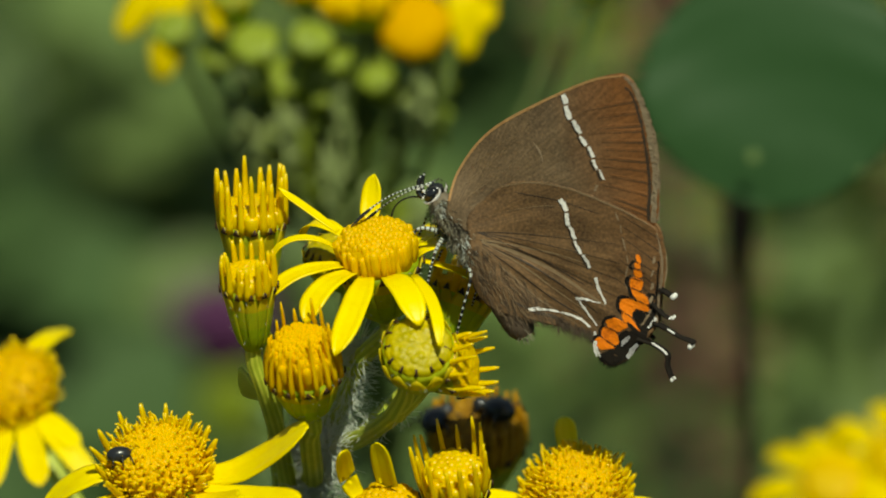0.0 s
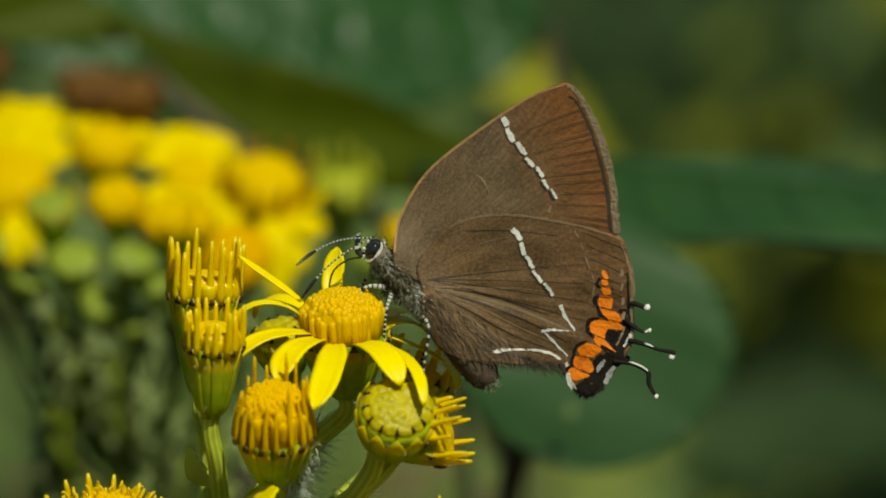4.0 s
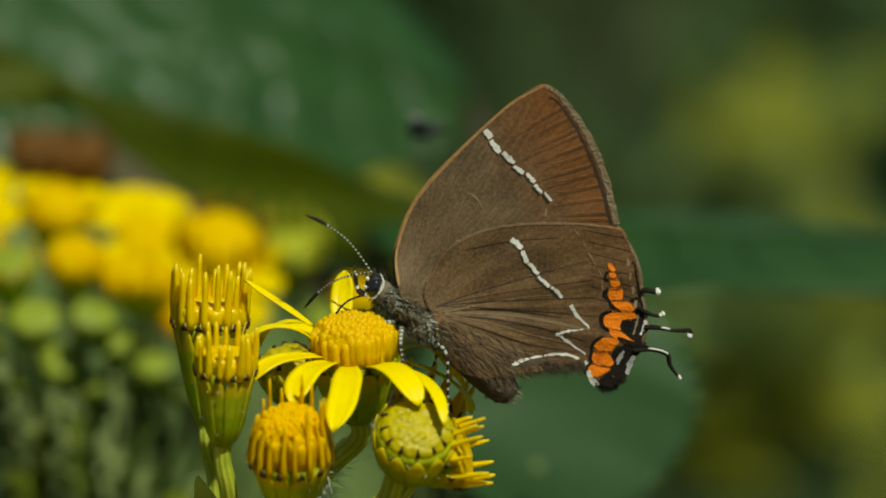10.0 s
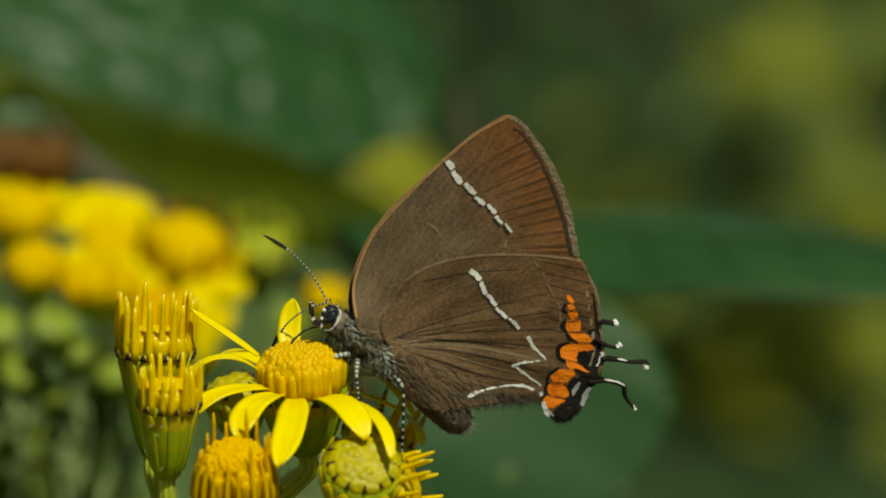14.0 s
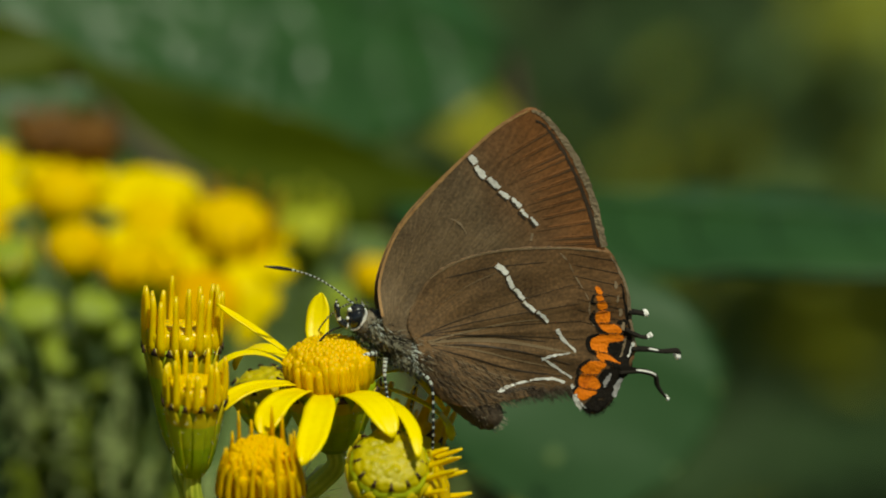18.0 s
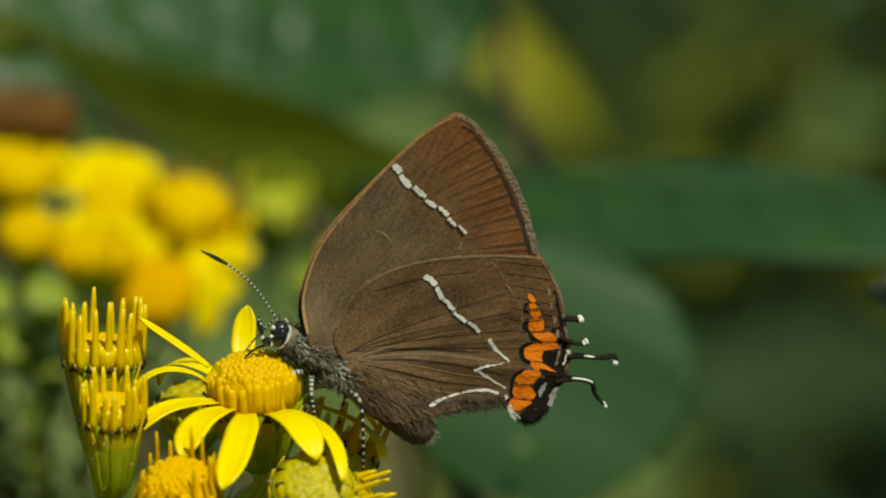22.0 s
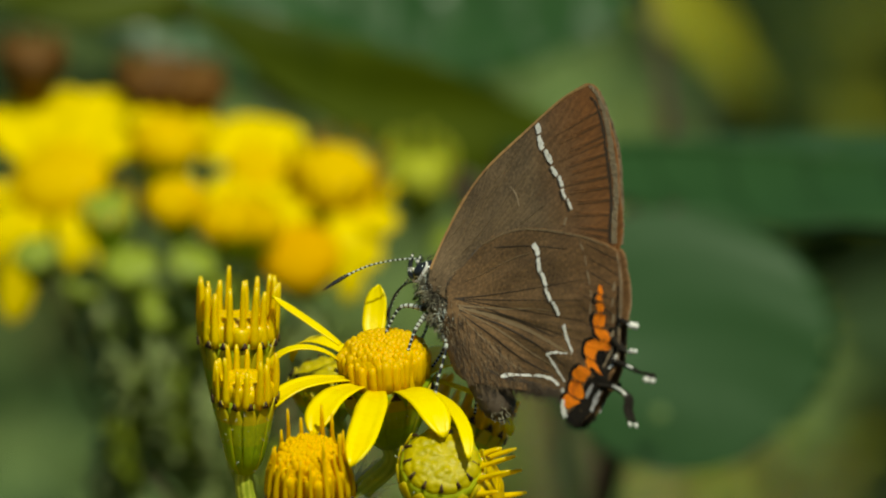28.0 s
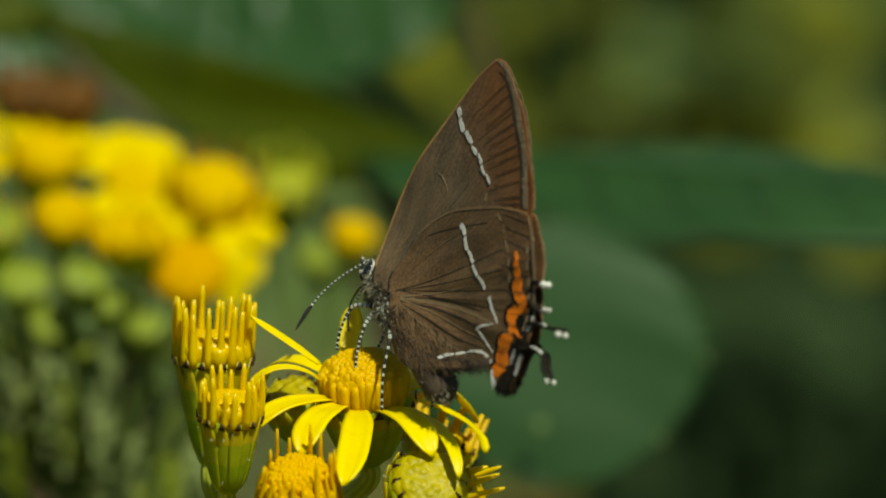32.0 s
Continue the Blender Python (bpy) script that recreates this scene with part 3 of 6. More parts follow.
        part("rolled_petal", ms.bm(), mats[2], cup)
    for tip, width, bulge, *bow in petals:
        tip = mm(*tip)
        rad = tip - c
        rad = (rad - axis * rad.dot(axis)).normalized()
        ms = plant.mesher()
        sheet(ms, petal_rows(c + rad * r * 0.93 - axis * 0.0001, tip, axis, width * 0.001, bulge, bow=[mm(*q) for q in bow]), 0.00008)
        part("petal", ms.bm(), PETAL if detail else PETAL_DIMMED, cup)
    if stem:
        pts = [c - axis * inv * 0.98, c - axis * (inv + 0.001 * neck)] + [mm(*p) for p in stem]
        ms = plant.mesher()
        path = spline(pts, 6)
        ribbed(ms, path, [0.001 * stem_r * (1.0 + 0.25 * i / len(path)) for i in range(len(path))]) if detail else tube(ms, path, 0.001 * stem_r, 9)
        part("stem", ms.bm(), [stem_mat, STEM_GROOVE], plant.ob)
    if detail:
        ms = plant.mesher()
        for _ in range(90):
            t, q = rg.uniform(0, 6.283), rg.random()
            n0 = a * math.cos(t) + b * math.sin(t)
            p = c + n0 * prof(q) - axis * inv * (1 - q)
            e = (n0 + Vector((rg.uniform(-1, 1), rg.uniform(-1, 1), rg.uniform(-1, 1))) * 0.7).normalized() * 0.001 * rg.uniform(0.12, 0.4)
            tube(ms, [p, p + e], [0.000022, 0.000009], 3, caps=False)
        part("down", ms.bm(), HAIR, cup)
    return cup


def ring_petals(c, axis, r, length, n, width, droop, bulge, seed, keep=1.0):
    """Tips of n spread petals round a head."""
    rg = random.Random(seed)
    a, b = across(axis)
    ax = Vector(axis).normalized()
    out = []
    for k in range(n):
        if rg.random() > keep:
            continue
        t = 2 * math.pi * (k + rg.uniform(-0.2, 0.2)) / n
        rad = a * math.cos(t) + b * math.sin(t)
        p = Vector(c) + rad * (r + length * rg.uniform(0.85, 1.1)) - ax * (droop * length * rg.uniform(0.5, 1.4))
        out.append((tuple(p), width * rg.uniform(0.85, 1.15), bulge))
    return out


def hairs(plant, path, n, length, seed, spread=0.0004):
    """White cobweb down along a stem."""
    rg = random.Random(seed)
    ms = plant.mesher()
    for _ in range(n):
        i = rg.randrange(len(path) - 1)
        p = path[i].lerp(path[i + 1], rg.random())
        d = Vector((rg.uniform(-1, 1), rg.uniform(-1, 1), rg.uniform(-0.6, 1))).normalized()
        q = p + d * spread
        e = q + d * length * 0.001 * rg.uniform(0.3, 1) + Vector((rg.uniform(-1, 1), rg.uniform(-1, 1), rg.uniform(-1, 1))) * 0.0006
        tube(ms, [p, q, e], [0.00004, 0.00004, 0.000016], 3, caps=False)
    part("down", ms.bm(), HAIR, plant.ob, "white cobwebby down on the stem")


JOIN = (-6.6, 3.0, -19.0)
near = Plant("ragwort_plant", (-0.010, 0.012, 0.0), "yellow ragwort with an open flower, closing heads and hairy green stems", group="ragwort plants")
YELLOW, SHADY = (FLORET, BRACT, ROLLED), (FLORET_DEEP, BRACT, ROLLED_DULL)
BUD = (BUD_FACE, BRACT_PALE, ROLLED)
PALE = (ROLLED, BRACT_PALE, ROLLED)
WITHERED = (FADED, BRACT, FADED)
HERO_AXIS = (-0.05, -0.07, 1.0)
head(near, (-0.2, -0.2, -2.6), HERO_AXIS, 3.0, 4.4, 3.0, petals=[
    ((-1.0, 4.0, 2.4), 1.5, 0.10, (-1.1, 2.0, -0.8), (-1.3, 3.0, 0.0), (-1.2, 3.6, 1.2)), ((-7.6, 2.0, 2.1), 0.75, 0.05, (-3.1, 0.5, -0.6), (-4.5, 1.0, 0.4), (-6.2, 1.5, 1.3)),
    ((-7.5, -2.5, -3.0), 0.85, 0.4, (-3.0, -1.0, -1.2), (-4.6, -1.5, 0.6), (-8.1, -2.0, 0.1)), ((-7.3, -5.0, -3.6), 1.85, 0.2, (-2.5, -1.8, -2.1), (-4.4, -3.0, -1.6), (-6.5, -4.4, -1.7)),
    ((-4.0, -7.6, -4.1), 2.05, 0.2, (-1.6, -2.2, -2.4), (-2.8, -4.0, -1.9), (-3.9, -6.4, -2.2)), ((-1.4, -11.0, -4.9), 2.0, 0.1, (-0.6, -2.5, -2.6), (-0.5, -5.4, -2.3), (-0.7, -9.0, -3.2)),
    ((4.1, -8.0, -3.9), 1.95, 0.2, (0.8, -2.3, -2.7), (2.1, -4.6, -1.5), (3.5, -7.0, -2.1)), ((5.7, -9.6, -4.9), 0.85, 0.2, (2.6, -1.8, -2.8), (4.6, -5.4, -2.5), (5.7, -8.6, -2.8)),
    ((7.5, 2.0, -6.9), 1.2, 0.2, (2.7, 1.0, -2.9), (5.7, 2.0, -4.0), (7.5, 2.5, -5.2)), ((-6.6, 4.2, -2.9), 1.3, 0.1, (-2.6, 1.6, -1.6), (-4.4, 2.6, -0.4), (-6.4, 3.8, -0.8)),
    ((7.0, 4.0, -5.4), 2.2, 0.26), ((4.2, 6.6, -2.6), 2.1, 0.12)],
    n_floret=190, seed=11, drop=0.34, stem=[(-2.4, 1.4, -11.0), (-4.4, 2.4, -15.0), JOIN], label="open flower head with drooping petals", stem_r=0.55)
head(near, (-9.9, 3.2, -1.0), (0.02, 0.05, 1), 2.4, 7.0, 1.4, rods=17, rod=4.1, mats=PALE, lean=0.03, rod_r=0.38, seed=21, n_floret=60, uneven=0.18, drop=0.1,
     stem=[(-9.6, 4.6, -12.0), (-9.6, 4.2, -17.0), (-9.4, 4.0, -23.0)], label="closing head with upright rolled petals", stem_r=0.48)
head(near, (-8.5, -5.0, -2.25), (0.03, -0.10, 1), 1.85, 5.2, 1.2, rods=15, rod=3.0, mats=PALE, lean=0.03, rod_r=0.33, seed=22, n_floret=60, uneven=0.25, drop=0.1,
     stem=[(-8.3, -3.8, -11.0), (-8.2, -1.0, -16.0), (-8.6, 4.0, -25.0)], label="small closing head with upright rolled petals", stem_r=0.48)
head(near, (-4.1, -8.8, -7.1), (0.0, -0.24, 0.97), 2.6, 3.9, 3.4, rods=19, rod=4.9, rod_r=0.24, uneven=0.42, mats=SHADY, seed=31, n_floret=190, hug=True, drop=0.42,
     stem=[(-4.5, -7.0, -13.0), (-5.6, -2.0, -18.5), (-7.0, 3.2, -21.0)], label="domed orange head with its petals rolled up", skip=0.15, stem_r=0.58)
head(near, (3.9, -8.0, -5.5), (0.10, -0.60, 0.79), 2.55, 4.6, 1.1, mats=BUD, seed=41, round_cup=True, n_floret=110, tips=0.5, drop=0.8,
     stem=[(1.4, -4.4, -12.2), (-2.8, 0.4, -16.8), JOIN], stem_r=0.52, label="round bud with black-tipped bracts")
head(near, (6.5, -6.6, -7.5), (0.93, -0.22, 0.26), 2.05, 3.8, 0.7, neck=0.2, rods=12, rod=3.0, mats=PALE, lean=0.14, uneven=0.35, seed=42, n_floret=40, rod_r=0.27, drop=0.2,
     stem=[(2.2, -5.0, -10.6), (1.2, -4.4, -12.4)], stem_r=0.55, label="closing head with rolled petals pointing sideways")
head(near, (4.6, 5.5, -7.4), (0.3, 0.5, 0.8), 2.3, 4.2, 1.0, rods=9, rod=3.0, seed=43, n_floret=40, mats=SHADY, stem=[(1.6, 5.5, -14.0), (-3.0, 4.0, -18.0)])
head(near, (-5.0, 5.6, -4.2), (-0.2, -0.3, 0.93), 1.9, 3.6, 0.8, mats=BUD, seed=44, n_floret=50, round_cup=True, tips=0.8, drop=0.6, stem=[(-4.8, 5.0, -13.0), (-6.0, 3.4, -18.0)], label="shaded bud behind the open flower")
# lower tier of the same cluster
c8 = (-35.2, 25.0, -25.4)
head(near, c8, (-0.1, -0.45, 0.9), 3.4, 4.6, 2.4, petals=[((-27.3, 18, -29.7), 1.9, 0.08), ((-31.1, 16, -29.0), 2.1, 0.1), ((-29.0, 20, -27.6), 1.7, 0.05), ((-35.3, 16, -29.6), 2.1, 0.1), ((-39.5, 18, -28.6), 2.1, 0.1), ((-43.0, 24, -25.6), 2.1, 0.1), ((-33.0, 34, -24.0), 2.0, 0.1)], rods=16, rod=2.2, lean=0.45, n_floret=300, seed=51, bristle=200,
     stem=[(-30, 24, -36), (-20, 18, -46), (-11, 12, -58)], label="open flower head with spread petals")
c9 = (-15.0, -9.0, -15.0)
head(near, c9, (0.05, -0.38, 0.92), 3.5, 4.8, 2.9, petals=[((-3.6, -11.0, -10.3), 2.9, 0.02), ((-3.5, -15.0, -14.2), 2.4, 0.06), ((-8.0, -15.5, -13.8), 2.2, 0.1), ((-20.6, -15.5, -16.8), 2.2, 0.06), ((-13.8, -19.5, -18.4), 2.2, 0.08), ((-23.8, -9.0, -17.9), 2.2, 0.08)], rods=15, rod=3.0, lean=0.42, n_floret=340, seed=52, bristle=260,
     stem=[(-15, 0, -26), (-12, 9, -38), (-10, 11, -46)], label="open flower head with a bristling disc")
c10 = (0.6, -6.5, -19.6)
head(near, c10, (-0.1, -0.5, 0.86), 2.7, 4.6, 2.0, petals=[((-2.1, -8.0, -13.6), 1.5, 0.1), ((0.5, -8.0, -12.9), 1.7, 0.08), ((-6.6, -10.5, -20.5), 2.2, 0.1), ((6.2, -10.0, -21.0), 2.2, 0.1), ((1.2, -15.2, -23.6), 2.3, 0.1)],
     n_floret=90, seed=53, stem=[(-1.0, 0, -28), (-6, 6, -36), (-10, 11, -46)], label="open flower head with two upright petals")
head(near, (5.5, -6.0, -17.0), (-0.04, -0.22, 0.97), 2.4, 4.6, 2.4, rods=14, rod=4.2, rod_r=0.3, mats=PALE, lean=0.10, seed=54, n_floret=60,
     stem=[(4.4, -2.0, -25), (-2, 4, -34), (-9, 10, -45)], label="closing head with upright rolled petals")
c12 = (12.7, 2.0, -21.6)
head(near, c12, (0.08, -0.30, 0.95), 3.4, 4.8, 2.9, petals=[((6.6, -0.5, -20.6), 1.9, 0.08), ((5.8, -3.0, -21.4), 2.2, 0.08), ((11.0, 8.0, -18.2), 1.6, 0.1), ((12.0, -7.0, -25.6), 2.2, 0.1), ((18.0, -5.5, -25.0), 2.2, 0.1), ((21.0, 2.0, -24.4), 2.2, 0.1)], rods=24, rod=2.2, lean=0.6, n_floret=340, seed=55, bristle=280,
     stem=[(9, 5, -31), (0, 8, -38), (-9, 11, -46)], label="open flower head with curling stigmas")
head(near, (2.2, 20.0, -26.0), (0.1, -0.15, 0.98), 3.7, 4.8, 2.6, rods=26, rod=3.0, rod_r=0.42, mats=WITHERED, lean=0.02, seed=56, n_floret=90,
     stem=[(0, 18, -36), (-6, 15, -44), (-10, 12, -52)], label="fading orange head behind the cluster")
ms = near.mesher()
main = spline([mm(*JOIN), mm(-8.5, 4.5, -26), mm(-10, 8, -40), mm(-11, 11, -60), mm(-12, 12, -200), Vector((-0.011, 0.012, 0.30)), near.root], 8)
ribbed(ms, main, [0.001 * (0.72 + 1.4 * min(1, i / 24)) for i in range(len(main))])
part("stem", ms.bm(), [STEM, STEM_GROOVE], near.ob)
left_side = spline([mm(-9.6, 4.0, -23.0), mm(-9.8, 7.0, -34), mm(-10.5, 10.5, -52)], 8)
ms = near.mesher()
ribbed(ms, left_side, [0.0009] * len(left_side))
part("stem", ms.bm(), [STEM, STEM_GROOVE], near.ob)
hairs(near, main[:14], 700, 2.4, 3, 0.0009)
hairs(near, spline([mm(-5.2, 1.0, -16.6), mm(*JOIN), mm(-7.4, 3.6, -22.0)], 8), 520, 2.4, 9, 0.0007)
hairs(near, spline([mm(-2.4, 1.4, -10.0), mm(-4.4, 2.4, -15.0), mm(*JOIN)], 8), 1100, 1.9, 4, 0.0008)
hairs(near, spline([mm(-4.4, -1.5, -16.5), mm(-5.6, 0.0, -19.5), mm(-6.2, 1.2, -22.5)], 8), 500, 1.9, 14, 0.0008)
hairs(near, spline([mm(1.6, -3.6, -12.4), mm(-2.8, 0.4, -16.6), mm(*JOIN)], 8), 220, 1.3, 6)

# ---- ragwort behind ----
rear = Plant("ragwort_plant", (-0.022, 0.100, 0.0), "yellow ragwort in full flower behind, with green buds", group="ragwort plants")
REAR_JOIN = (-22.0, 96.0, -48.0)
REAR = dict(detail=0, black=False, stem_mat=STEM_SHADED, stem_r=0.36)
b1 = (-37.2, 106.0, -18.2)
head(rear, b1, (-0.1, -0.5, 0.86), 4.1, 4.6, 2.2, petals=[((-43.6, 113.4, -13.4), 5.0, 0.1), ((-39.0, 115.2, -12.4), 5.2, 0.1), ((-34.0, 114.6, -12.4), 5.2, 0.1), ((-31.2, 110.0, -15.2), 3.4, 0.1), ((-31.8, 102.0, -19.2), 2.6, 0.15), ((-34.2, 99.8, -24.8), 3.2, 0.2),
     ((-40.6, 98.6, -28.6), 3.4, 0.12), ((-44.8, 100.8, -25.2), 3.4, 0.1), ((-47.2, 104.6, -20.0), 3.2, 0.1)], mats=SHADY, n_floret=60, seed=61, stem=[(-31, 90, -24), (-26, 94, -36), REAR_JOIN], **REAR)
b2 = (-28.4, 107.5, -15.2)
head(rear, b2, (0.05, -0.35, 0.93), 2.9, 4.5, 2.3, mats=SHADY, petals=[((-31.4, 111.5, -13.2), 2.6, 0.1), ((-27.6, 112.0, -12.6), 2.6, 0.1), ((-24.6, 110.6, -13.8), 2.6, 0.1)], n_floret=50, seed=62, stem=[(-25.5, 94, -24), REAR_JOIN], **REAR)
b2b = (-21.0, 109.0, -17.2)
head(rear, b2b, (0.10, -0.50, 0.86), 2.4, 4.2, 0.9, petals=[((-25.8, 110.6, -15.2), 3.8, 0.1), ((-22.8, 114.0, -14.2), 4.0, 0.1), ((-18.6, 114.0, -14.8), 4.0, 0.1), ((-16.4, 109.6, -16.4), 3.8, 0.12), ((-17.6, 104.4, -19.2), 3.4, 0.15), ((-20.0, 102.4, -22.0), 3.4, 0.2),
     ((-24.4, 104.4, -20.4), 3.2, 0.2)], mats=SHADY, n_floret=50, seed=63, stem=[(-20.5, 95, -24), REAR_JOIN], **REAR)
b3 = (-14.2, 107.2, -18.4)
head(rear, b3, (0.12, -0.45, 0.88), 3.7, 4.6, 2.9, petals=[((-9.0, 101.8, -21.0), 3.2, 0.2), ((-8.8, 105.6, -18.4), 3.0, 0.15), ((-12.2, 99.6, -26.6), 3.0, 0.3), ((-10.4, 100.6, -24.0), 2.8, 0.25), ((-18.6, 101.8, -21.0), 2.9, 0.2)], rods=11, rod=3.9, rod_r=0.5, mats=(FLORET_DEEP, BRACT, FADED), n_floret=60, seed=64,
     stem=[(-13, 93, -26), (-17, 95, -38), REAR_JOIN], **REAR)
head(rear, (-15.6, 93.2, -20.9), (0.0, -0.6, 0.8), 3.2, 4.4, 1.9, mats=(FLORET_ORANGE, BRACT, ROLLED_DULL), n_floret=70, seed=65, stem=[(-16.5, 91, -30), REAR_JOIN], **REAR)
head(rear, (-25.8, 93, -16.3), (0.0, -0.5, 0.85), 2.4, 4.2, 1.7, mats=SHADY, n_floret=50, seed=66, stem=[(-24.5, 92, -28), REAR_JOIN], **REAR)
for k, (p, r, mats) in enumerate([((-21.1, 90, -17.0), 2.3, SHADY), ((-30.8, 88, -16.0), 2.2, (BUD_GREEN, BRACT, ROLLED)),
                                  ((-19.2, 92, -17.8), 2.0, SHADY)]):
    head(rear, p, (0.05 * (k - 2), -0.4, 0.9), r, 4.0, 1.2, mats=mats, n_floret=36, detail=0, seed=70 + k, rods=8, rod=2.0, stem=[(p[0] * 0.7 - 6.6, 93, -32), REAR_JOIN], black=False, stem_mat=STEM_SHADED, stem_r=0.36)
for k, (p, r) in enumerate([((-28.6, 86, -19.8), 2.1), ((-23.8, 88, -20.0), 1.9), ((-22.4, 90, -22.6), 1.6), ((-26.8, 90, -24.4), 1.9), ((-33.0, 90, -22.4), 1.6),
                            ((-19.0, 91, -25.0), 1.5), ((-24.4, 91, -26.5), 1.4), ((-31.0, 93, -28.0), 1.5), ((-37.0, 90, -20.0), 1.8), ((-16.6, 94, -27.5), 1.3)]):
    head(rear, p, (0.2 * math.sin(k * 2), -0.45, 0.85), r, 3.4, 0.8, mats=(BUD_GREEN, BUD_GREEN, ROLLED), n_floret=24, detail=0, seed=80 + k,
         stem=[(p[0] * 0.6 - 9.4, 93, -36), REAR_JOIN], black=False, stem_mat=STEM_SHADED, stem_r=0.36, label="round green bud")
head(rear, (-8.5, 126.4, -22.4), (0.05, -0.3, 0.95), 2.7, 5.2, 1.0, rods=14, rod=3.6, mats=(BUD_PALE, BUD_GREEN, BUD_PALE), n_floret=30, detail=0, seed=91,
     stem=[(-8.5, 115, -34), (-16, 104, -50), (-21, 98, -66)], black=False, stem_mat=STEM_SHADED, stem_r=0.36, label="pale green head about to open")
head(rear, (-2.5, 126, -26.5), (0.2, -0.3, 0.93), 2.0, 3.6, 1.3, mats=SHADY, n_floret=36, detail=0, seed=92, stem=[(-4.5, 116, -34), (-10, 110, -44)], black=False, stem_mat=STEM_SHADED, stem_r=0.36)
head(rear, (-5.4, 126, -28.5), (0.0, -0.4, 0.9), 1.9, 3.6, 0.8, mats=(BUD_GREEN, BRACT_PALE, ROLLED), n_floret=30, detail=0, seed=93, stem=[(-6.5, 116, -36), (-10, 110, -44)], black=False, stem_mat=STEM_SHADED, stem_r=0.36)
for k, (p, r) in enumerate([((-26.6, 113, -11.8), 2.5), ((-30.0, 114, -11.4), 2.9), ((-40.6, 113, -9.6), 2.4)]):
    head(rear, p, (0.1 * (k - 1), -0.3, 0.95), r, 4.2, 1.6, rods=16, rod=2.4, rod_r=0.45, mats=(LEAF_DEAD, LEAF_DEAD, LEAF_DEAD), lean=0.2, n_floret=40, seed=110 + k, stem=[(p[0] * 0.9, 108, -30), REAR_JOIN], label="withered brown head", **REAR)
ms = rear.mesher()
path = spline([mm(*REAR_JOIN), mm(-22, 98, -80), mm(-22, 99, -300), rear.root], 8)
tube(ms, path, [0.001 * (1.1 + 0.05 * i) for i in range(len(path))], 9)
part("stem", ms.bm(), STEM_SHADED, rear.ob)

low = Plant("ragwort_plant", (0.0165, 0.115, 0.0), "low yellow ragwort blooming beside the leafy stalk", group="ragwort plants")
for k, p in enumerate([(18.6, 110, -73.5), (25.0, 112, -71.5)]):
    head(low, p, (0.05, -0.45, 0.9), 3.2, 4.4, 2.0, petals=ring_petals(p, (0.05, -0.45, 0.9), 3.2, 4.6, 10, 2.6, 0.3, 0.1, 20 + k), n_floret=50, detail=0, seed=100 + k,
         stem=[(16, 114, -96), (16.5, 115, -118)], black=False, stem_mat=STEM_SHADED, stem_r=0.36)
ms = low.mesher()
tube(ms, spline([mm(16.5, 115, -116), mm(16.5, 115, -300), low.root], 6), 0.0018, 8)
part("stem", ms.bm(), STEM_SHADED, low.ob)


# ---- lobed ragwort leaves ----
def lobed_leaf(plant, base, tip, width, mat, seed):
    """A feathery leaf: a midrib with pairs of toothed lobes."""
    rg = random.Random(seed)
    b0, t0 = mm(*base), mm(*tip)
    d = t0 - b0
    ln = d.length
    side, up = across(d)
    spine = bezier(b0, b0 + d * 0.5 + Vector((0, 0, ln * 0.15)), t0, 9)
    ms = plant.mesher()
    tube(ms, spine, [0.0004 * (1 - 0.7 * i / 9) for i in range(9)], 5)
    for i in range(1, 9):
        for sg in (-1, 1):
            p = spine[i]
            e = (side * sg + d.normalized() * 0.55 + up * rg.uniform(-0.5, 0.5)).normalized()
            l = 0.001 * width * (0.5 + 0.5 * math.sin(math.pi * i / 9)) * rg.uniform(0.7, 1.1)
            n = d.normalized()
            rows = [[p + e * l * q + n * w * l * u + up * l * 0.12 * math.sin(3 * q + u) for u in (-1, 0, 1)] for q, w in ((0, 0.08), (0.35, 0.20), (0.6, 0.26), (0.85, 0.16), (1.0, 0.03))]
            sheet(ms, rows, 0.0002)
    return part("leaf", ms.bm(), mat, plant.ob)


rg = random.Random(31)
for k in range(9):
    z = -62 - 6.0 * k
    x0, y0 = -22 + rg.uniform(-3, 3), 97 + rg.uniform(-3, 3)
    t = k * 2.4
    reach = rg.uniform(8, 15)
    lobed_leaf(rear, (x0, y0, z), (x0 + reach * math.cos(t), y0 + 0.9 * reach * math.sin(t), z + rg.uniform(-6, 8)), 6.5, PALE_LEAF, 200 + k)


rg = random.Random(87)
for k in range(36):
    x, y, z = rg.uniform(-33, -14), rg.uniform(84, 102), rg.uniform(-40, -25)
    base = (x * 0.85 - 3.3, y + 2, z - 7)
    lobed_leaf(rear, base, (x, y, z), rg.uniform(2.6, 5.0), (SILVER, BUD_GREEN, SILVER)[k % 3], 300 + k)


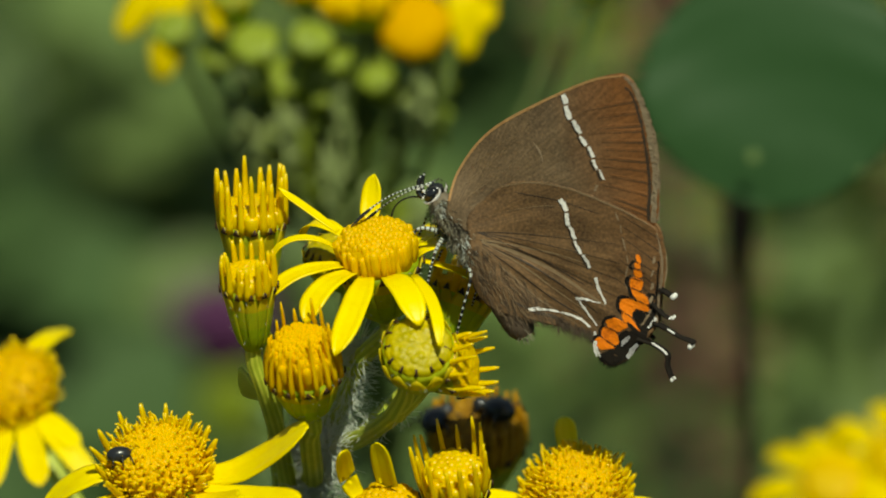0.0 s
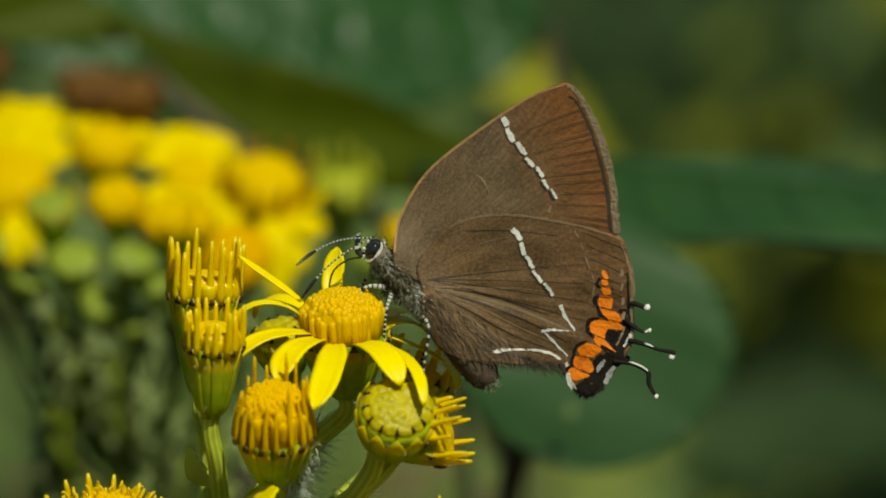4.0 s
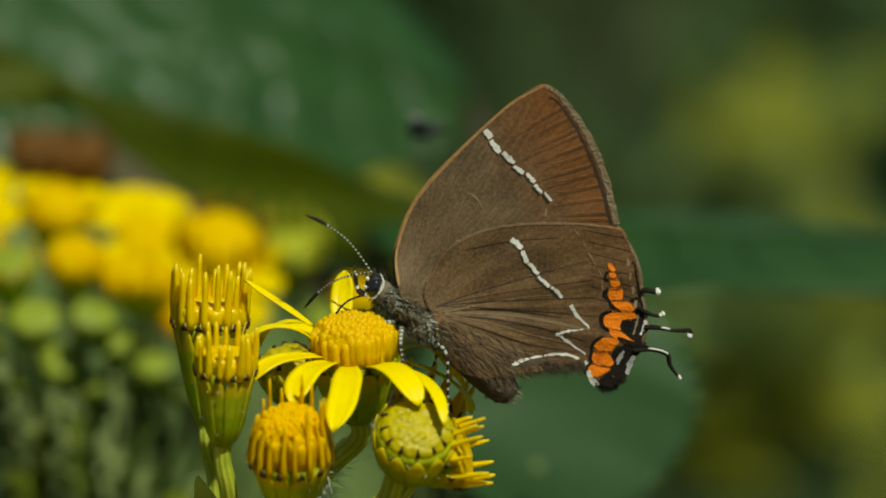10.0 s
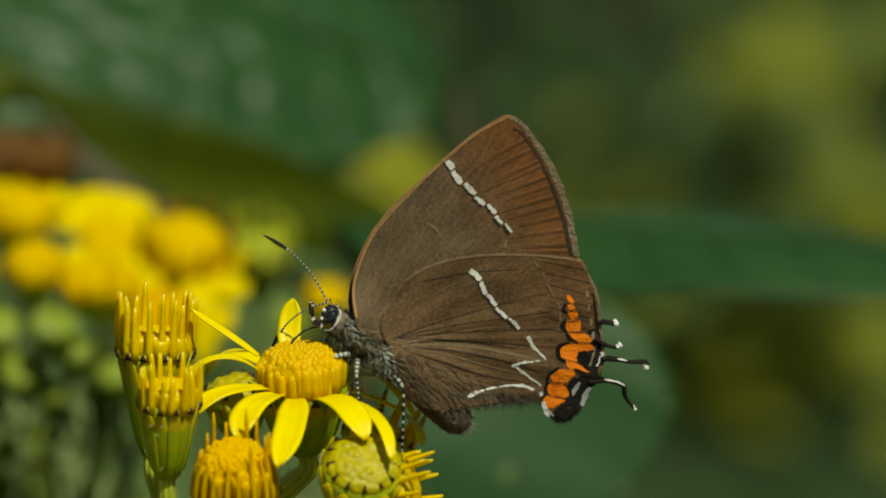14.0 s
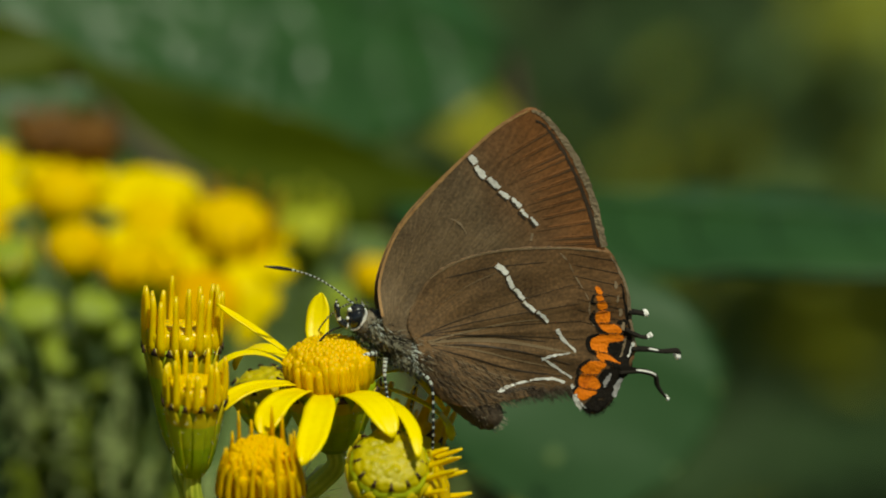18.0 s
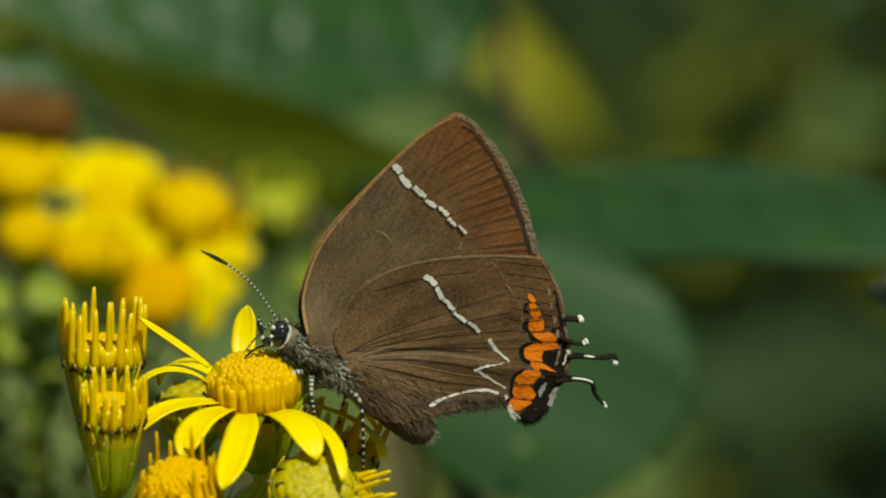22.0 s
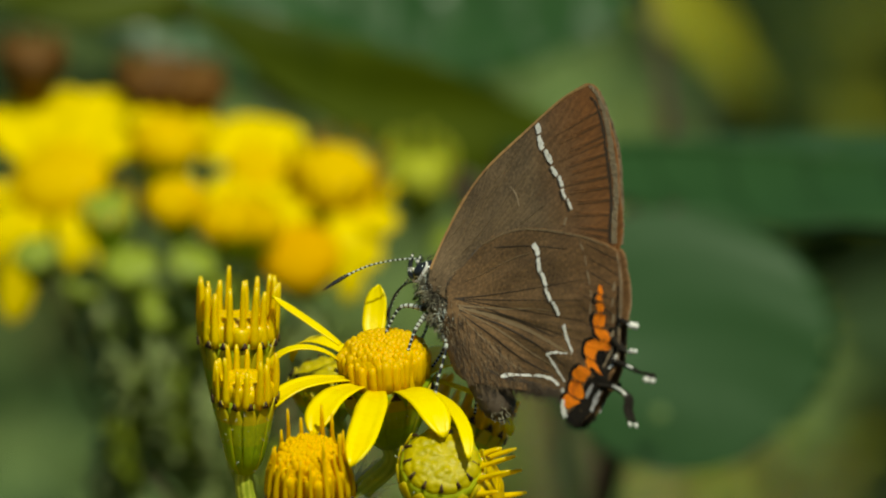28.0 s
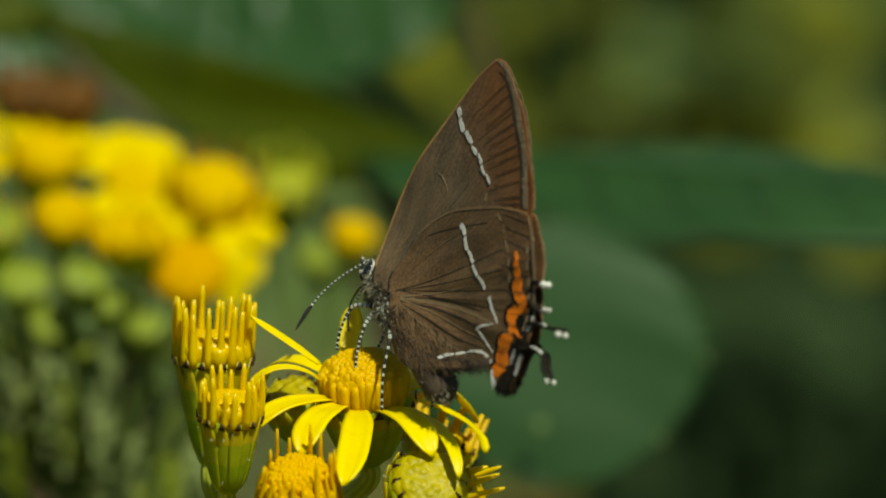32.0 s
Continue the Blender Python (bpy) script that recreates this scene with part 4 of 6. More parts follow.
# ---- broad leaves ----
def leaf(plant, base, tip, up, width, mat, curl=0.0, fold=0.1, teeth=14, depth=0.10, n=29, w=13, rib=True, peak=0.42, label="", wave=0.04, bend=0.0, rounded=False):
    """A toothed leaf from base to tip (mm); up: the way its face looks; curl bends the tip, fold closes the halves, bend bows the midrib sideways."""
    b0, t0, up = mm(*base), mm(*tip), Vector(up).normalized()
    d = (t0 - b0)
    ln = d.length
    side = d.cross(up).normalized()
    up = side.cross(d).normalized()
    rows = []
    for i in range(n):
        s = i / (n - 1)
        p = b0 + d * s + up * ln * curl * math.sin(math.pi * s) + side * ln * bend * math.sin(math.pi * s)
        e = peak
        prof = (s / e) ** 0.62 if s < e else max(0.0, 1 - ((s - e) / (1 - e)) ** 2.0)
        if rounded:
            prof = math.sin(math.pi * min(0.995, 0.02 + 0.975 * s)) ** 0.55
        half = 0.0005 * width * max(0.03, prof)
        saw = 1 - depth * ((s * teeth) % 1.0) if 0.04 < s < 0.96 else 1.0
        row = []
        for j in range(w):
            t = 2 * j / (w - 1) - 1
            t = math.copysign(abs(t) ** 0.55, t)
            k = half * (saw if abs(t) > 0.999 else 0.97)
            lift = fold * half * abs(t) + wave * half * math.sin(s * 9 + t * 3) + 0.005 * half * math.cos((s * 9 - abs(t) * 3) * math.pi) * abs(t)
            row.append(p + side * k * t + up * lift)
        rows.append(row)
    ms = plant.mesher()
    sheet(ms, rows, 0.0003)
    lf = part("leaf", ms.bm(), mat, plant.ob, label)
    if rib:
        ms = plant.mesher()
        mid = [r[w // 2] + up * 0.0002 for r in rows]
        tube(ms, mid, [0.0007 * (1 - 0.8 * i / n) for i in range(n)], 6)
        for i in range(3, n - 4, max(3, n // 9)):
            for sgn in (1, -1):
                q = [rows[min(n - 1, i + k * max(1, n // 29))][w // 2 + sgn * min(w // 2, k * 2)] + up * 0.00018 for k in range(4)]
                tube(ms, q, [0.0003, 0.00026, 0.0002, 0.0001], 5)
        part("vein", ms.bm(), VEIN, lf)
    return lf


leaf(near, (-8.7, 0.0, -13.6), (-10.5, -1.5, -10.4), (-0.5, -0.8, 0.3), 1.9, STEM, curl=0.16, teeth=6, n=17, w=7, rib=False)
leaf(near, (-6.6, 1.0, -15.0), (-5.4, -1.6, -12.6), (0.2, -0.9, 0.3), 1.3, STEM, curl=0.12, teeth=6, n=17, w=7, rib=False)
leaf(near, (-9.8, 6.5, -30.0), (-15.0, 4.0, -23.0), (-0.4, -0.7, 0.5), 3.2, STEM, curl=0.1, teeth=7, n=17, w=7, rib=False)
shrub = Plant("broad_leaved_plant", (0.0055, 0.150, 0.0), "leafy plant with broad toothed dark green leaves")
ROUND = leaf(shrub, (14.2, 109, -20.6), (16.2, 101, -41.2), (0.15, -0.92, 0.36), 27.0, LEAF, curl=0.01, fold=0.03, teeth=17, depth=0.12, n=103, rib=False, rounded=True, wave=0.015, label="round toothed leaf facing the light")
leaf(shrub, (-2.0, 134, -22.5), (62.0, 116, -22.0), (0.03, -0.10, 1.0), 26, LEAF, curl=0.04, fold=-0.22, teeth=13, label="flat leaf seen along its surface")
leaf(shrub, (8.0, 212, -24.0), (-76.0, 188, 1.0), (0.12, -0.62, 0.78), 58, LEAF_GLOSSY, curl=0.05, fold=-0.10, teeth=14, depth=0.06, label="large glossy leaf above the flowers")
leaf(shrub, (9.0, 150, -27.0), (-31.0, 132, -8.0), (-0.10, -0.85, 0.45), 9.6, LEAF_OLIVE, curl=0.03, fold=0.12, teeth=10, rib=False, peak=0.42, wave=0.10, bend=-0.06, label="olive leaf turned edge-on in shade")
leaf(shrub, (-27.5, 134, -10.0), (-47.0, 128, -7.4), (-0.1, -0.85, 0.45), 7.0, LEAF_OLIVE, curl=0.02, fold=0.06, teeth=7, rib=False, peak=0.5, wave=0.12, bend=0.05, label="olive leaf turned edge-on in shade")
leaf(shrub, (-13.0, 178, -32.0), (-33.0, 180, -21.0), (0.1, -0.95, 0.1), 7.0, LEAF_BEIGE, curl=0.05, teeth=6, rib=False, peak=0.5, label="dry beige leaf in the shade")
tall = Plant("meadow_plant", (-0.048, 0.815, 0.0), "tall meadow plant with a long yellowing leaf")
leaf(tall, (-45.0, 800, -142.0), (13.0, 800, -183.0), (0.3, -0.9, 0.3), 10.5, LEAF_YELLOW, curl=0.05, bend=-0.12, teeth=6, rib=False, label="long yellowing leaf")
ms = tall.mesher()
tube(ms, spline([mm(-45.0, 800, -142.0), mm(-48, 808, -190), mm(-48, 815, -400), tall.root], 8), 0.0012, 8)
part("stem", ms.bm(), STEM_SHADED, tall.ob)
for path, rad in ((spline([mm(14.2, 109, -20.6), mm(10, 128, -38), mm(6.2, 148, -62), mm(5.4, 150, -95), mm(5.4, 150, -300), shrub.root], 8), 0.00062),
                  (spline([mm(8, 212, -24), mm(14, 140, -34), mm(10, 138, -46), mm(6, 149, -66)], 8), 0.0006),
                  (spline([mm(-2, 134, -22.5), mm(6, 134, -36)], 6), 0.0008), (spline([mm(9, 150, -27), mm(8, 149.5, -40), mm(6, 149, -64)], 6), 0.0008), (spline([mm(-27.5, 134, -10.2), mm(-6, 146, -30), mm(5.8, 148, -54)], 6), 0.0006), (spline([mm(-13, 178, -32), mm(-2, 170, -44), mm(5, 150, -70)], 6), 0.0007)):
    ms = shrub.mesher()
    tube(ms, path, [rad * (1 + 0.012 * i) for i in range(len(path))], 9)
    part("stalk", ms.bm(), STALK, shrub.ob, "brown woody stalk")


for p, r in (((13.6, 98.6, -35.3), 0.6), ((23.5, 96.0, -35.6), 0.3), ((27.2, 98.0, -29.0), 0.3)):
    ms = shrub.mesher()
    ball(ms, mm(*p), 0.001 * r, (0.15, -0.92, 0.36), 0.15, 5, 10)
    part("pale_spot", ms.bm(), PALE_LEAF, ROUND)


# ---- thistle behind ----
thistle = Plant("thistle", (-0.170, 0.602, 0.0), "purple thistle in the meadow behind the flowers", "thistle")
ms = thistle.mesher()
tc = mm(-163.0, 600, -292)
tube(ms, [tc + Vector((0, 0, 0.001 * z)) for z in (-18, -14, -8, -2, 0)], [0.002, 0.006, 0.0075, 0.0055, 0.005], 14)
cup = part("flower_head", ms.bm(), BUD_GREEN, thistle.ob)
ms = thistle.mesher()
for k in range(120):
    t, q = k * 2.4, math.sqrt(k / 120)
    d = Vector((math.cos(t) * q * 0.9, math.sin(t) * q * 0.9, 1)).normalized()
    tube(ms, [tc + Vector((math.cos(t) * q, math.sin(t) * q, -0.2)) * 0.0046, tc + d * 0.018], [0.0006, 0.0003], 4)
part("floret_tuft", ms.bm(), THISTLE, cup)
ms = thistle.mesher()
tube(ms, spline([tc - Vector((0, 0, 0.018)), mm(-168, 600, -420), thistle.root], 8), 0.0018, 8)
part("stem", ms.bm(), STEM_SHADED, thistle.ob)


# ---- tall dry grass ----
def dry_blades(root, tops, label):
    """Dry blades that rise from one root; tops: (x, y, z) in mm with the blade's width."""
    tuft_of = Plant("dry_grass_tuft", root, label, "grass")
    for k, (x, y, z, w) in enumerate(tops):
        top, base = mm(x, y, z), Vector(root) + Vector((0.004 * (k - 1), 0, -0.02))
        path = bezier(base, base.lerp(top, 0.6) + Vector((0.006 * (1 - k), 0, 0)), top, 12)
        rows = []
        for i, p in enumerate(path):
            h = 0.0005 * w * min(1.0, 0.4 + i / 8) * (1 - 0.85 * max(0, (i - 7) / 4) ** 2)
            rows.append([p + Vector((h * u, 0.2 * h * u, 0)) - Vector((0, 0.15 * h * (1 - u * u), 0)) for u in (-1, 0, 1)])
        ms = tuft_of.mesher()
        sheet(ms, rows, 0.0004)
        part("blade", ms.bm(), STRAW, tuft_of.ob)


dry_blades((0.004, 0.512, 0.0), [(-2.0, 506, -170, 6.5), (4.5, 509, -176, 5.0), (1.0, 514, -190, 6.0)], "pale dry grass blades standing in the meadow")


# ---- undergrowth ----
def tuft(ms, rg, p, ln, wd, d):
    s = d.cross(Vector((rg.uniform(-0.5, 0.5), -0.4, 1))).normalized()
    u = s.cross(d)
    pts = [p, p + d * ln * 0.35 + s * wd, p + d * ln * 0.4 - u * wd * 0.3, p + d * ln * 0.35 - s * wd, p + d * ln * 0.75 + s * wd * 0.6, p + d * ln * 0.78 - u * wd * 0.25,
           p + d * ln * 0.75 - s * wd * 0.6, p + d * ln - Vector((0, 0, ln * 0.15))]
    ms.add(pts, [[0, 1, 2], [0, 2, 3], [1, 4, 5, 2], [2, 5, 6, 3], [4, 7, 5], [5, 7, 6]])


def undergrowth():
    """Clumps of meadow leaves of several colours on the ground behind the flowers."""
    rg = random.Random(77)
    kinds = [("undergrowth", FAR_SHADED, 190, "dark green meadow leaves, darkened to stand for shade"), ("meadow_leaves", FAR_MID, 160, "mid green leaves of low meadow plants"), ("grey_green_plants", PALE_LEAF, 130, "grey-green leaves in the meadow"),
             ("yellow_green_plants", FAR_LIME, 18, "yellow-green leaves in the meadow"), ("dry_grass", FAR_STRAW, 28, "pale dry grass among the leaves"), ("dead_leaves", FAR_RED, 16, "reddish brown dead leaves on the ground")]
    for name, mat, count, label in kinds:
        ms = Mesher()
        for _ in range(count):
            y = 0.75 + 4.0 * rg.random() ** 1.3
            x = rg.uniform(-0.36, 0.18) * (y + 0.5)
            if mat is FAR_RED:
                y, x = rg.uniform(1.5, 2.1), rg.uniform(0.0, 0.22)
            if mat is FAR_LIME and rg.random() < 0.15:
                y, x = rg.uniform(1.8, 2.0), rg.uniform(-0.10, -0.06)
            if mat in (PALE_LEAF, FAR_LIME, FAR_STRAW, FAR_MID) and x > 0.01 * y and rg.random() < 0.82:
                x = -0.36 * (y + 0.5) * rg.random()
            if mat in (FAR_LIME, FAR_MID) and rg.random() < (0.4 if mat is FAR_LIME else 0.2):
                y = rg.uniform(2.2, 3.7)
                x = rg.uniform(0.14, 0.20) + 0.05 * (y - 2.2) + rg.uniform(0, 0.12)
            if mat is PALE_LEAF and rg.random() < 0.7:
                y = rg.uniform(0.9, 2.4)
                x = y * rg.uniform(-0.38, 0.0)
            if mat is PALE_LEAF and rg.random() < 0.12:
                y, x = rg.uniform(2.2, 3.4), -1.7 * rg.uniform(0.16, 0.34)
            tall = mat is PALE_LEAF and rg.random() < 0.3
            if tall:
                y = rg.uniform(1.4, 2.2)
                x = y * rg.uniform(-0.105, -0.06)
            # darkened clumps cross to the right, where shade is put in by colour
            if mat is FAR_SHADED and x < -0.16 * y and int(x * 1e4) % 4:
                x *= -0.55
            h = (0.34 if tall else 0) + rg.uniform(0.10, 0.40) * (0.2 if tall else 1) * (0.25 if mat is FAR_RED else 1)
            w = rg.uniform(0.03, 0.10)
            for _ in range(34):
                t, q = rg.uniform(0, 6.283), math.sqrt(rg.random())
                p = Vector((x + w * q * math.cos(t), y + w * q * math.sin(t), h * (1 - 0.8 * rg.random() ** 1.5) * (1 - 0.4 * q)))
                ln = rg.uniform(0.025, 0.075) * (1.7 if mat is FAR_STRAW else 1)
                wd = ln * (rg.uniform(0.25, 0.5) if mat is not FAR_STRAW else 0.06)
                tuft(ms, rg, p, ln, wd, Vector((rg.uniform(-1, 1), rg.uniform(-1, 0.4), rg.uniform(-0.4, 0.9))).normalized())
            for _ in range(7):
                p = Vector((x + w * rg.uniform(-0.6, 0.6), y + w * rg.uniform(-0.6, 0.6), -0.03))
                tube(ms, bezier(p, p + Vector((0, 0, h * 0.6)), p + Vector((rg.uniform(-0.04, 0.04), rg.uniform(-0.04, 0.04), h * 0.95)), 5), 0.002, 5)
        # low plant patches in the open: pale lots, dark lots whose colour holds shade
        lot = random.Random(31)
        for mats, x0, x1, y0, y1, h0, h1, low in (({FAR_MID: 3, FAR_LIME: 6}, -0.01, 0.07, 1.97, 2.05, 0.33, 0.42, 0.5), ({FAR_RED: 4, FAR_SHADED: 4}, 0.020, 0.040, 1.25, 1.32, 0.31, 0.35, 0.6), ({PALE_LEAF: 1, FAR_LIME: 2}, 0.133, 0.150, 2.0, 2.1, 0.42, 0.46, 0.3), ({FAR_SHADED: 14}, 0.08, 0.20, 1.40, 1.50, 0.34, 0.40, 0.8)):
            for _ in range(mats.get(mat, 0)):
                x, y, h, w = lot.uniform(x0, x1), lot.uniform(y0, y1), lot.uniform(h0, h1), lot.uniform(0.04, 0.08)
                for _ in range(34):
                    t, q = lot.uniform(0, 6.283), math.sqrt(lot.random())
                    p = Vector((x + w * q * math.cos(t), y + w * q * math.sin(t), h * (1 - low * lot.random() ** 1.5) * (1 - 0.4 * q)))
                    ln = lot.uniform(0.025, 0.075)
                    tuft(ms, lot, p, ln, ln * lot.uniform(0.25, 0.5), Vector((lot.uniform(-1, 1), lot.uniform(-1, 0.4), lot.uniform(-0.4, 0.9))).normalized())
                for _ in range(7):
                    p = Vector((x + w * lot.uniform(-0.6, 0.6), y + w * lot.uniform(-0.6, 0.6), -0.03))
                    tube(ms, bezier(p, p + Vector((0, 0, h * 0.6)), p + Vector((lot.uniform(-0.04, 0.04), lot.uniform(-0.04, 0.04), h * 0.95)), 5), 0.002, 5)
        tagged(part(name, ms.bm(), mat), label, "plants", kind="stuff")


undergrowth()


def leafy_stems():
    """Thin leafy stems of the meadow a little way behind the flowers, below the line of sight most of the time."""
    rg = random.Random(63)
    lots = [(FAR_LIME, 15, "yellow-green leafy stem of a meadow plant"), (PALE_LEAF, 11, "grey-green leafy stem of a meadow plant"), (FAR_RED, 12, "reddish brown withered meadow stem")]
    for mat, count, label in lots:
        for _ in range(count):
            y = rg.uniform(0.55, 0.80)
            x = rg.uniform(-0.095, 0.020)
            top = Z0 - 0.165 - 0.27 * (y - 0.55) - 0.03 * rg.random()
            lean = rg.uniform(-0.015, 0.015)
            plant = Plant("meadow_plant", (x, y, 0.0), label, group="leafy meadow stems")
            path = bezier(Vector((x, y, -0.03)), Vector((x, y, top * 0.6)), Vector((x + lean, y, top)), 9)
            ms = plant.mesher()
            tube(ms, path, [0.0013 - 0.0001 * i for i in range(9)], 5)
            part("stem", ms.bm(), mat, plant.ob)
            for k in range(16):
                p = Vector((x + lean, y, top)).lerp(path[6], k / 16)
                t = k * 2.4 + rg.uniform(-0.4, 0.4)
                ln = rg.uniform(0.006, 0.014)
                ms = plant.mesher()
                tuft(ms, rg, p, ln, ln * rg.uniform(0.2, 0.35), Vector((math.cos(t), math.sin(t), rg.uniform(-0.1, 0.7))).normalized())
                part("leaf", ms.bm(), mat, plant.ob)


leafy_stems()


def meadow():
    """Low grass and leaves over the rest of the open ground."""
    rg = random.Random(55)
    ms = Mesher()
    for _ in range(15000):
        t, r = rg.uniform(0, 2 * math.pi), 5.0 * math.sqrt(rg.random())
        x, y = r * math.sin(t), r * math.cos(t)
        if abs(x + 0.09 * y) < 0.3 * (y + 0.5) or math.hypot(x, y) < 0.35:
            continue
        p = Vector((x, y, -0.03))
        h = rg.uniform(0.10, 0.34)
        lean = Vector((rg.uniform(-1, 1), rg.uniform(-1, 1), 0)) * h * 0.5
        s = across(lean + Vector((0.001, 0, 0.01)))[0] * h * rg.uniform(0.03, 0.12)
        ms.add([p - s * 0.6, p + s * 0.6, p + Vector((0, 0, h * 0.6)) + lean * 0.3 + s, p + Vector((0, 0, h * 0.6)) + lean * 0.3 - s, p + Vector((0, 0, h)) + lean], [[0, 1, 2, 3], [3, 2, 4]])
    for _ in range(5000):
        y = rg.uniform(0.8, 4.5)
        x = -0.12 * y - rg.uniform(0.0, 0.3) * (y + 0.5)
        p, h = Vector((x, y, -0.03)), rg.uniform(0.07, 0.2)
        lean = Vector((rg.uniform(-1, 1), rg.uniform(-1, 0.4), 0)) * h * 0.8
        s = across(lean + Vector((0.001, 0, 0.01)))[0] * h * rg.uniform(0.06, 0.16)
        ms.add([p - s * 0.6, p + s * 0.6, p + Vector((0, 0, h * 0.6)) + lean * 0.3 + s, p + Vector((0, 0, h * 0.6)) + lean * 0.3 - s, p + Vector((0, 0, h)) + lean], [[0, 1, 2, 3], [3, 2, 4]])
    tagged(part("meadow_grass", ms.bm(), FAR_MID), "green meadow grass on the open ground", "grass", kind="stuff")


meadow()


def hedge():
    """Dark bushes that close the meadow on all sides."""
    rg = random.Random(9)
    ms = Mesher()
    for _ in range(5200):
        t = rg.uniform(0, 2 * math.pi)
        r = rg.uniform(4.6, 6.4)
        z = 2.4 * rg.random() ** 0.8 * (0.8 + 0.3 * math.sin(t * 7))
        p = Vector((r * math.sin(t), 0.5 + r * math.cos(t), z))
        d = Vector((rg.uniform(-1, 1), rg.uniform(-1, 1), rg.uniform(-0.5, 0.6))).normalized()
        s, u = across(d)
        ln = rg.uniform(0.12, 0.3)
        ms.add([p, p + d * ln * 0.5 + s * ln * 0.3, p + d * ln + u * ln * 0.1, p + d * ln * 0.5 - s * ln * 0.3], [[0, 1, 2], [0, 2, 3]])
    tagged(part("hedge", ms.bm(), HEDGE), "dark green bushes round the meadow", "bushes", kind="stuff")


hedge()


# ---- butterfly ----
BODY = new("butterfly")
tagged(BODY, "brown hairstreak butterfly with closed white-streaked wings feeding on ragwort", "butterfly")
cam.data.dof.focus_object = BODY   # the lens keeps its focus on the butterfly
L = lambda x, z, y=0.0: Vector((x, y, z)) * 0.001

FORE = [(-1.6, 0.9), (-2.75, 2.2), (-2.75, 4.6), (-1.4, 7.9), (1.6, 11.2), (4.8, 14.05), (6.2, 15.0), (7.05, 15.3), (8.0, 14.65), (9.7, 12.2), (11.0, 9.2), (11.8, 5.8), (10.5, 2.5), (5.0, 0.2)]
HIND = [(-0.5, 0.3), (-1.05, 1.9), (0.5, 4.5), (2.4, 5.55), (4.7, 6.05), (8.7, 6.1), (11.4, 5.75), (12.3, 5.3), (13.2, 3.3), (13.6, 0.9), (13.9, -1.2), (13.1, -3.2), (12.1, -4.9), (11.0, -5.35), (10.2, -4.6), (9.6, -3.75),
        (6.5, -3.9), (4.4, -3.95), (2.6, -4.0), (1.0, -3.4), (0.1, -2.0), (-0.4, -0.7)]


def relief(x, z):
    """Ripple of the membrane between veins that fan out from the wing base, less the bulge over the body."""
    t = math.atan2(z - 0.2, x + 2.2)
    q = min(1.0, math.hypot(x + 2, z) / 9)
    along = max(0.0, min(11.0, (x + 3) * 0.73 - (z - 1.5) * 0.684))
    away = math.hypot(x + 3 - 0.73 * along, z - 1.5 + 0.684 * along)
    # sharp pleats in the lower fan of the hindwing
    u = math.atan2(z - 0.6, x + 0.4)
    fan = max(0.0, min(1.0, (u + 0.72) / 0.15)) * max(0.0, min(1.0, (0.22 - u) / 0.12)) * max(0.0, min(1.0, (math.hypot(x, z) - 1.0) / 3.0)) * (x > 0)
    return 0.075 * fan * abs(math.sin(u * 17 + 0.4)) + 0.05 * q * math.cos(t * 21) + 0.10 * math.sin(x * 0.35) * q - 1.15 * math.exp(-(away / 2.3) ** 2)


def wing(name, outline, mat, y, sgn, ragged, label):
    """A wing pane with rippled membrane, sgn: -1 for the side that shows, 1 for the other."""
    edge = spline([(x, 0, z) for x, z in outline], 14, True)
    cx = sum(p.x for p in edge) / len(edge)
    cz = sum(p.z for p in edge) / len(edge)
    rg = random.Random(len(outline))
    rings, n = 46, len(edge)
    verts, faces = [], []
    for side in (-1, 1):
        for i in range(1, rings + 1):
            s = i / rings
            for p in edge:
                f = s * (1 + (rg.uniform(-ragged, ragged) if i == rings else 0))
                x, z = cx + (p.x - cx) * f, cz + (p.z - cz) * f
                verts.append(L(x, z, y + sgn * -relief(x, z) + side * 0.02))
        verts.append(L(cx, cz, y + sgn * -relief(cx, cz) + side * 0.02))
    m = rings * n + 1
    for k, o in enumerate((0, m)):
        for j in range(n):
            faces.append([o + m - 1, o + j, o + (j + 1) % n])
            for i in range(rings - 1):
                a, b = o + i * n + j, o + i * n + (j + 1) % n
                faces.append([a, a + n, b + n, b])
    o = (rings - 1) * n
    for j in range(n):
        faces.append([o + j, o + (j + 1) % n, m + o + (j + 1) % n, m + o + j])
    ms = Mesher()
    ms.add(verts, faces)
    return part(name, ms.bm(), mat, BODY, label)


def stroke(name, pts, widths, y, sgn, mat, parent, n=5, proud=0.03, label="", jag=0.0, seed=0):
    """A flat line of scales on the wing through pts (mm)."""
    rg = random.Random(seed)
    path = spline([(x, 0, z) for x, z in pts], n)
    ws = widths if isinstance(widths, (list, tuple)) else [widths] * 2
    rows = []
    for i, p in enumerate(path):
        q = i / (len(path) - 1)
        k = q * (len(ws) - 1)
        w = ws[int(k)] + (ws[min(len(ws) - 1, int(k) + 1)] - ws[int(k)]) * (k % 1)
        d = path[min(i + 1, len(path) - 1)] - path[max(i - 1, 0)]
        s = Vector((-d.z, 0, d.x)).normalized()
        row = []
        for u in (-1, 0, 1):
            c = p + s * u * (w / 2 + rg.uniform(-jag, jag))
            row.append(L(c.x, c.z, y + sgn * (-relief(c.x, c.z) + 0.030 + proud)))
        rows.append(row)
    ms = Mesher()
    sheet(ms, rows, 0.00002)
    return part(name, ms.bm(), mat, parent, label, smooth=False)


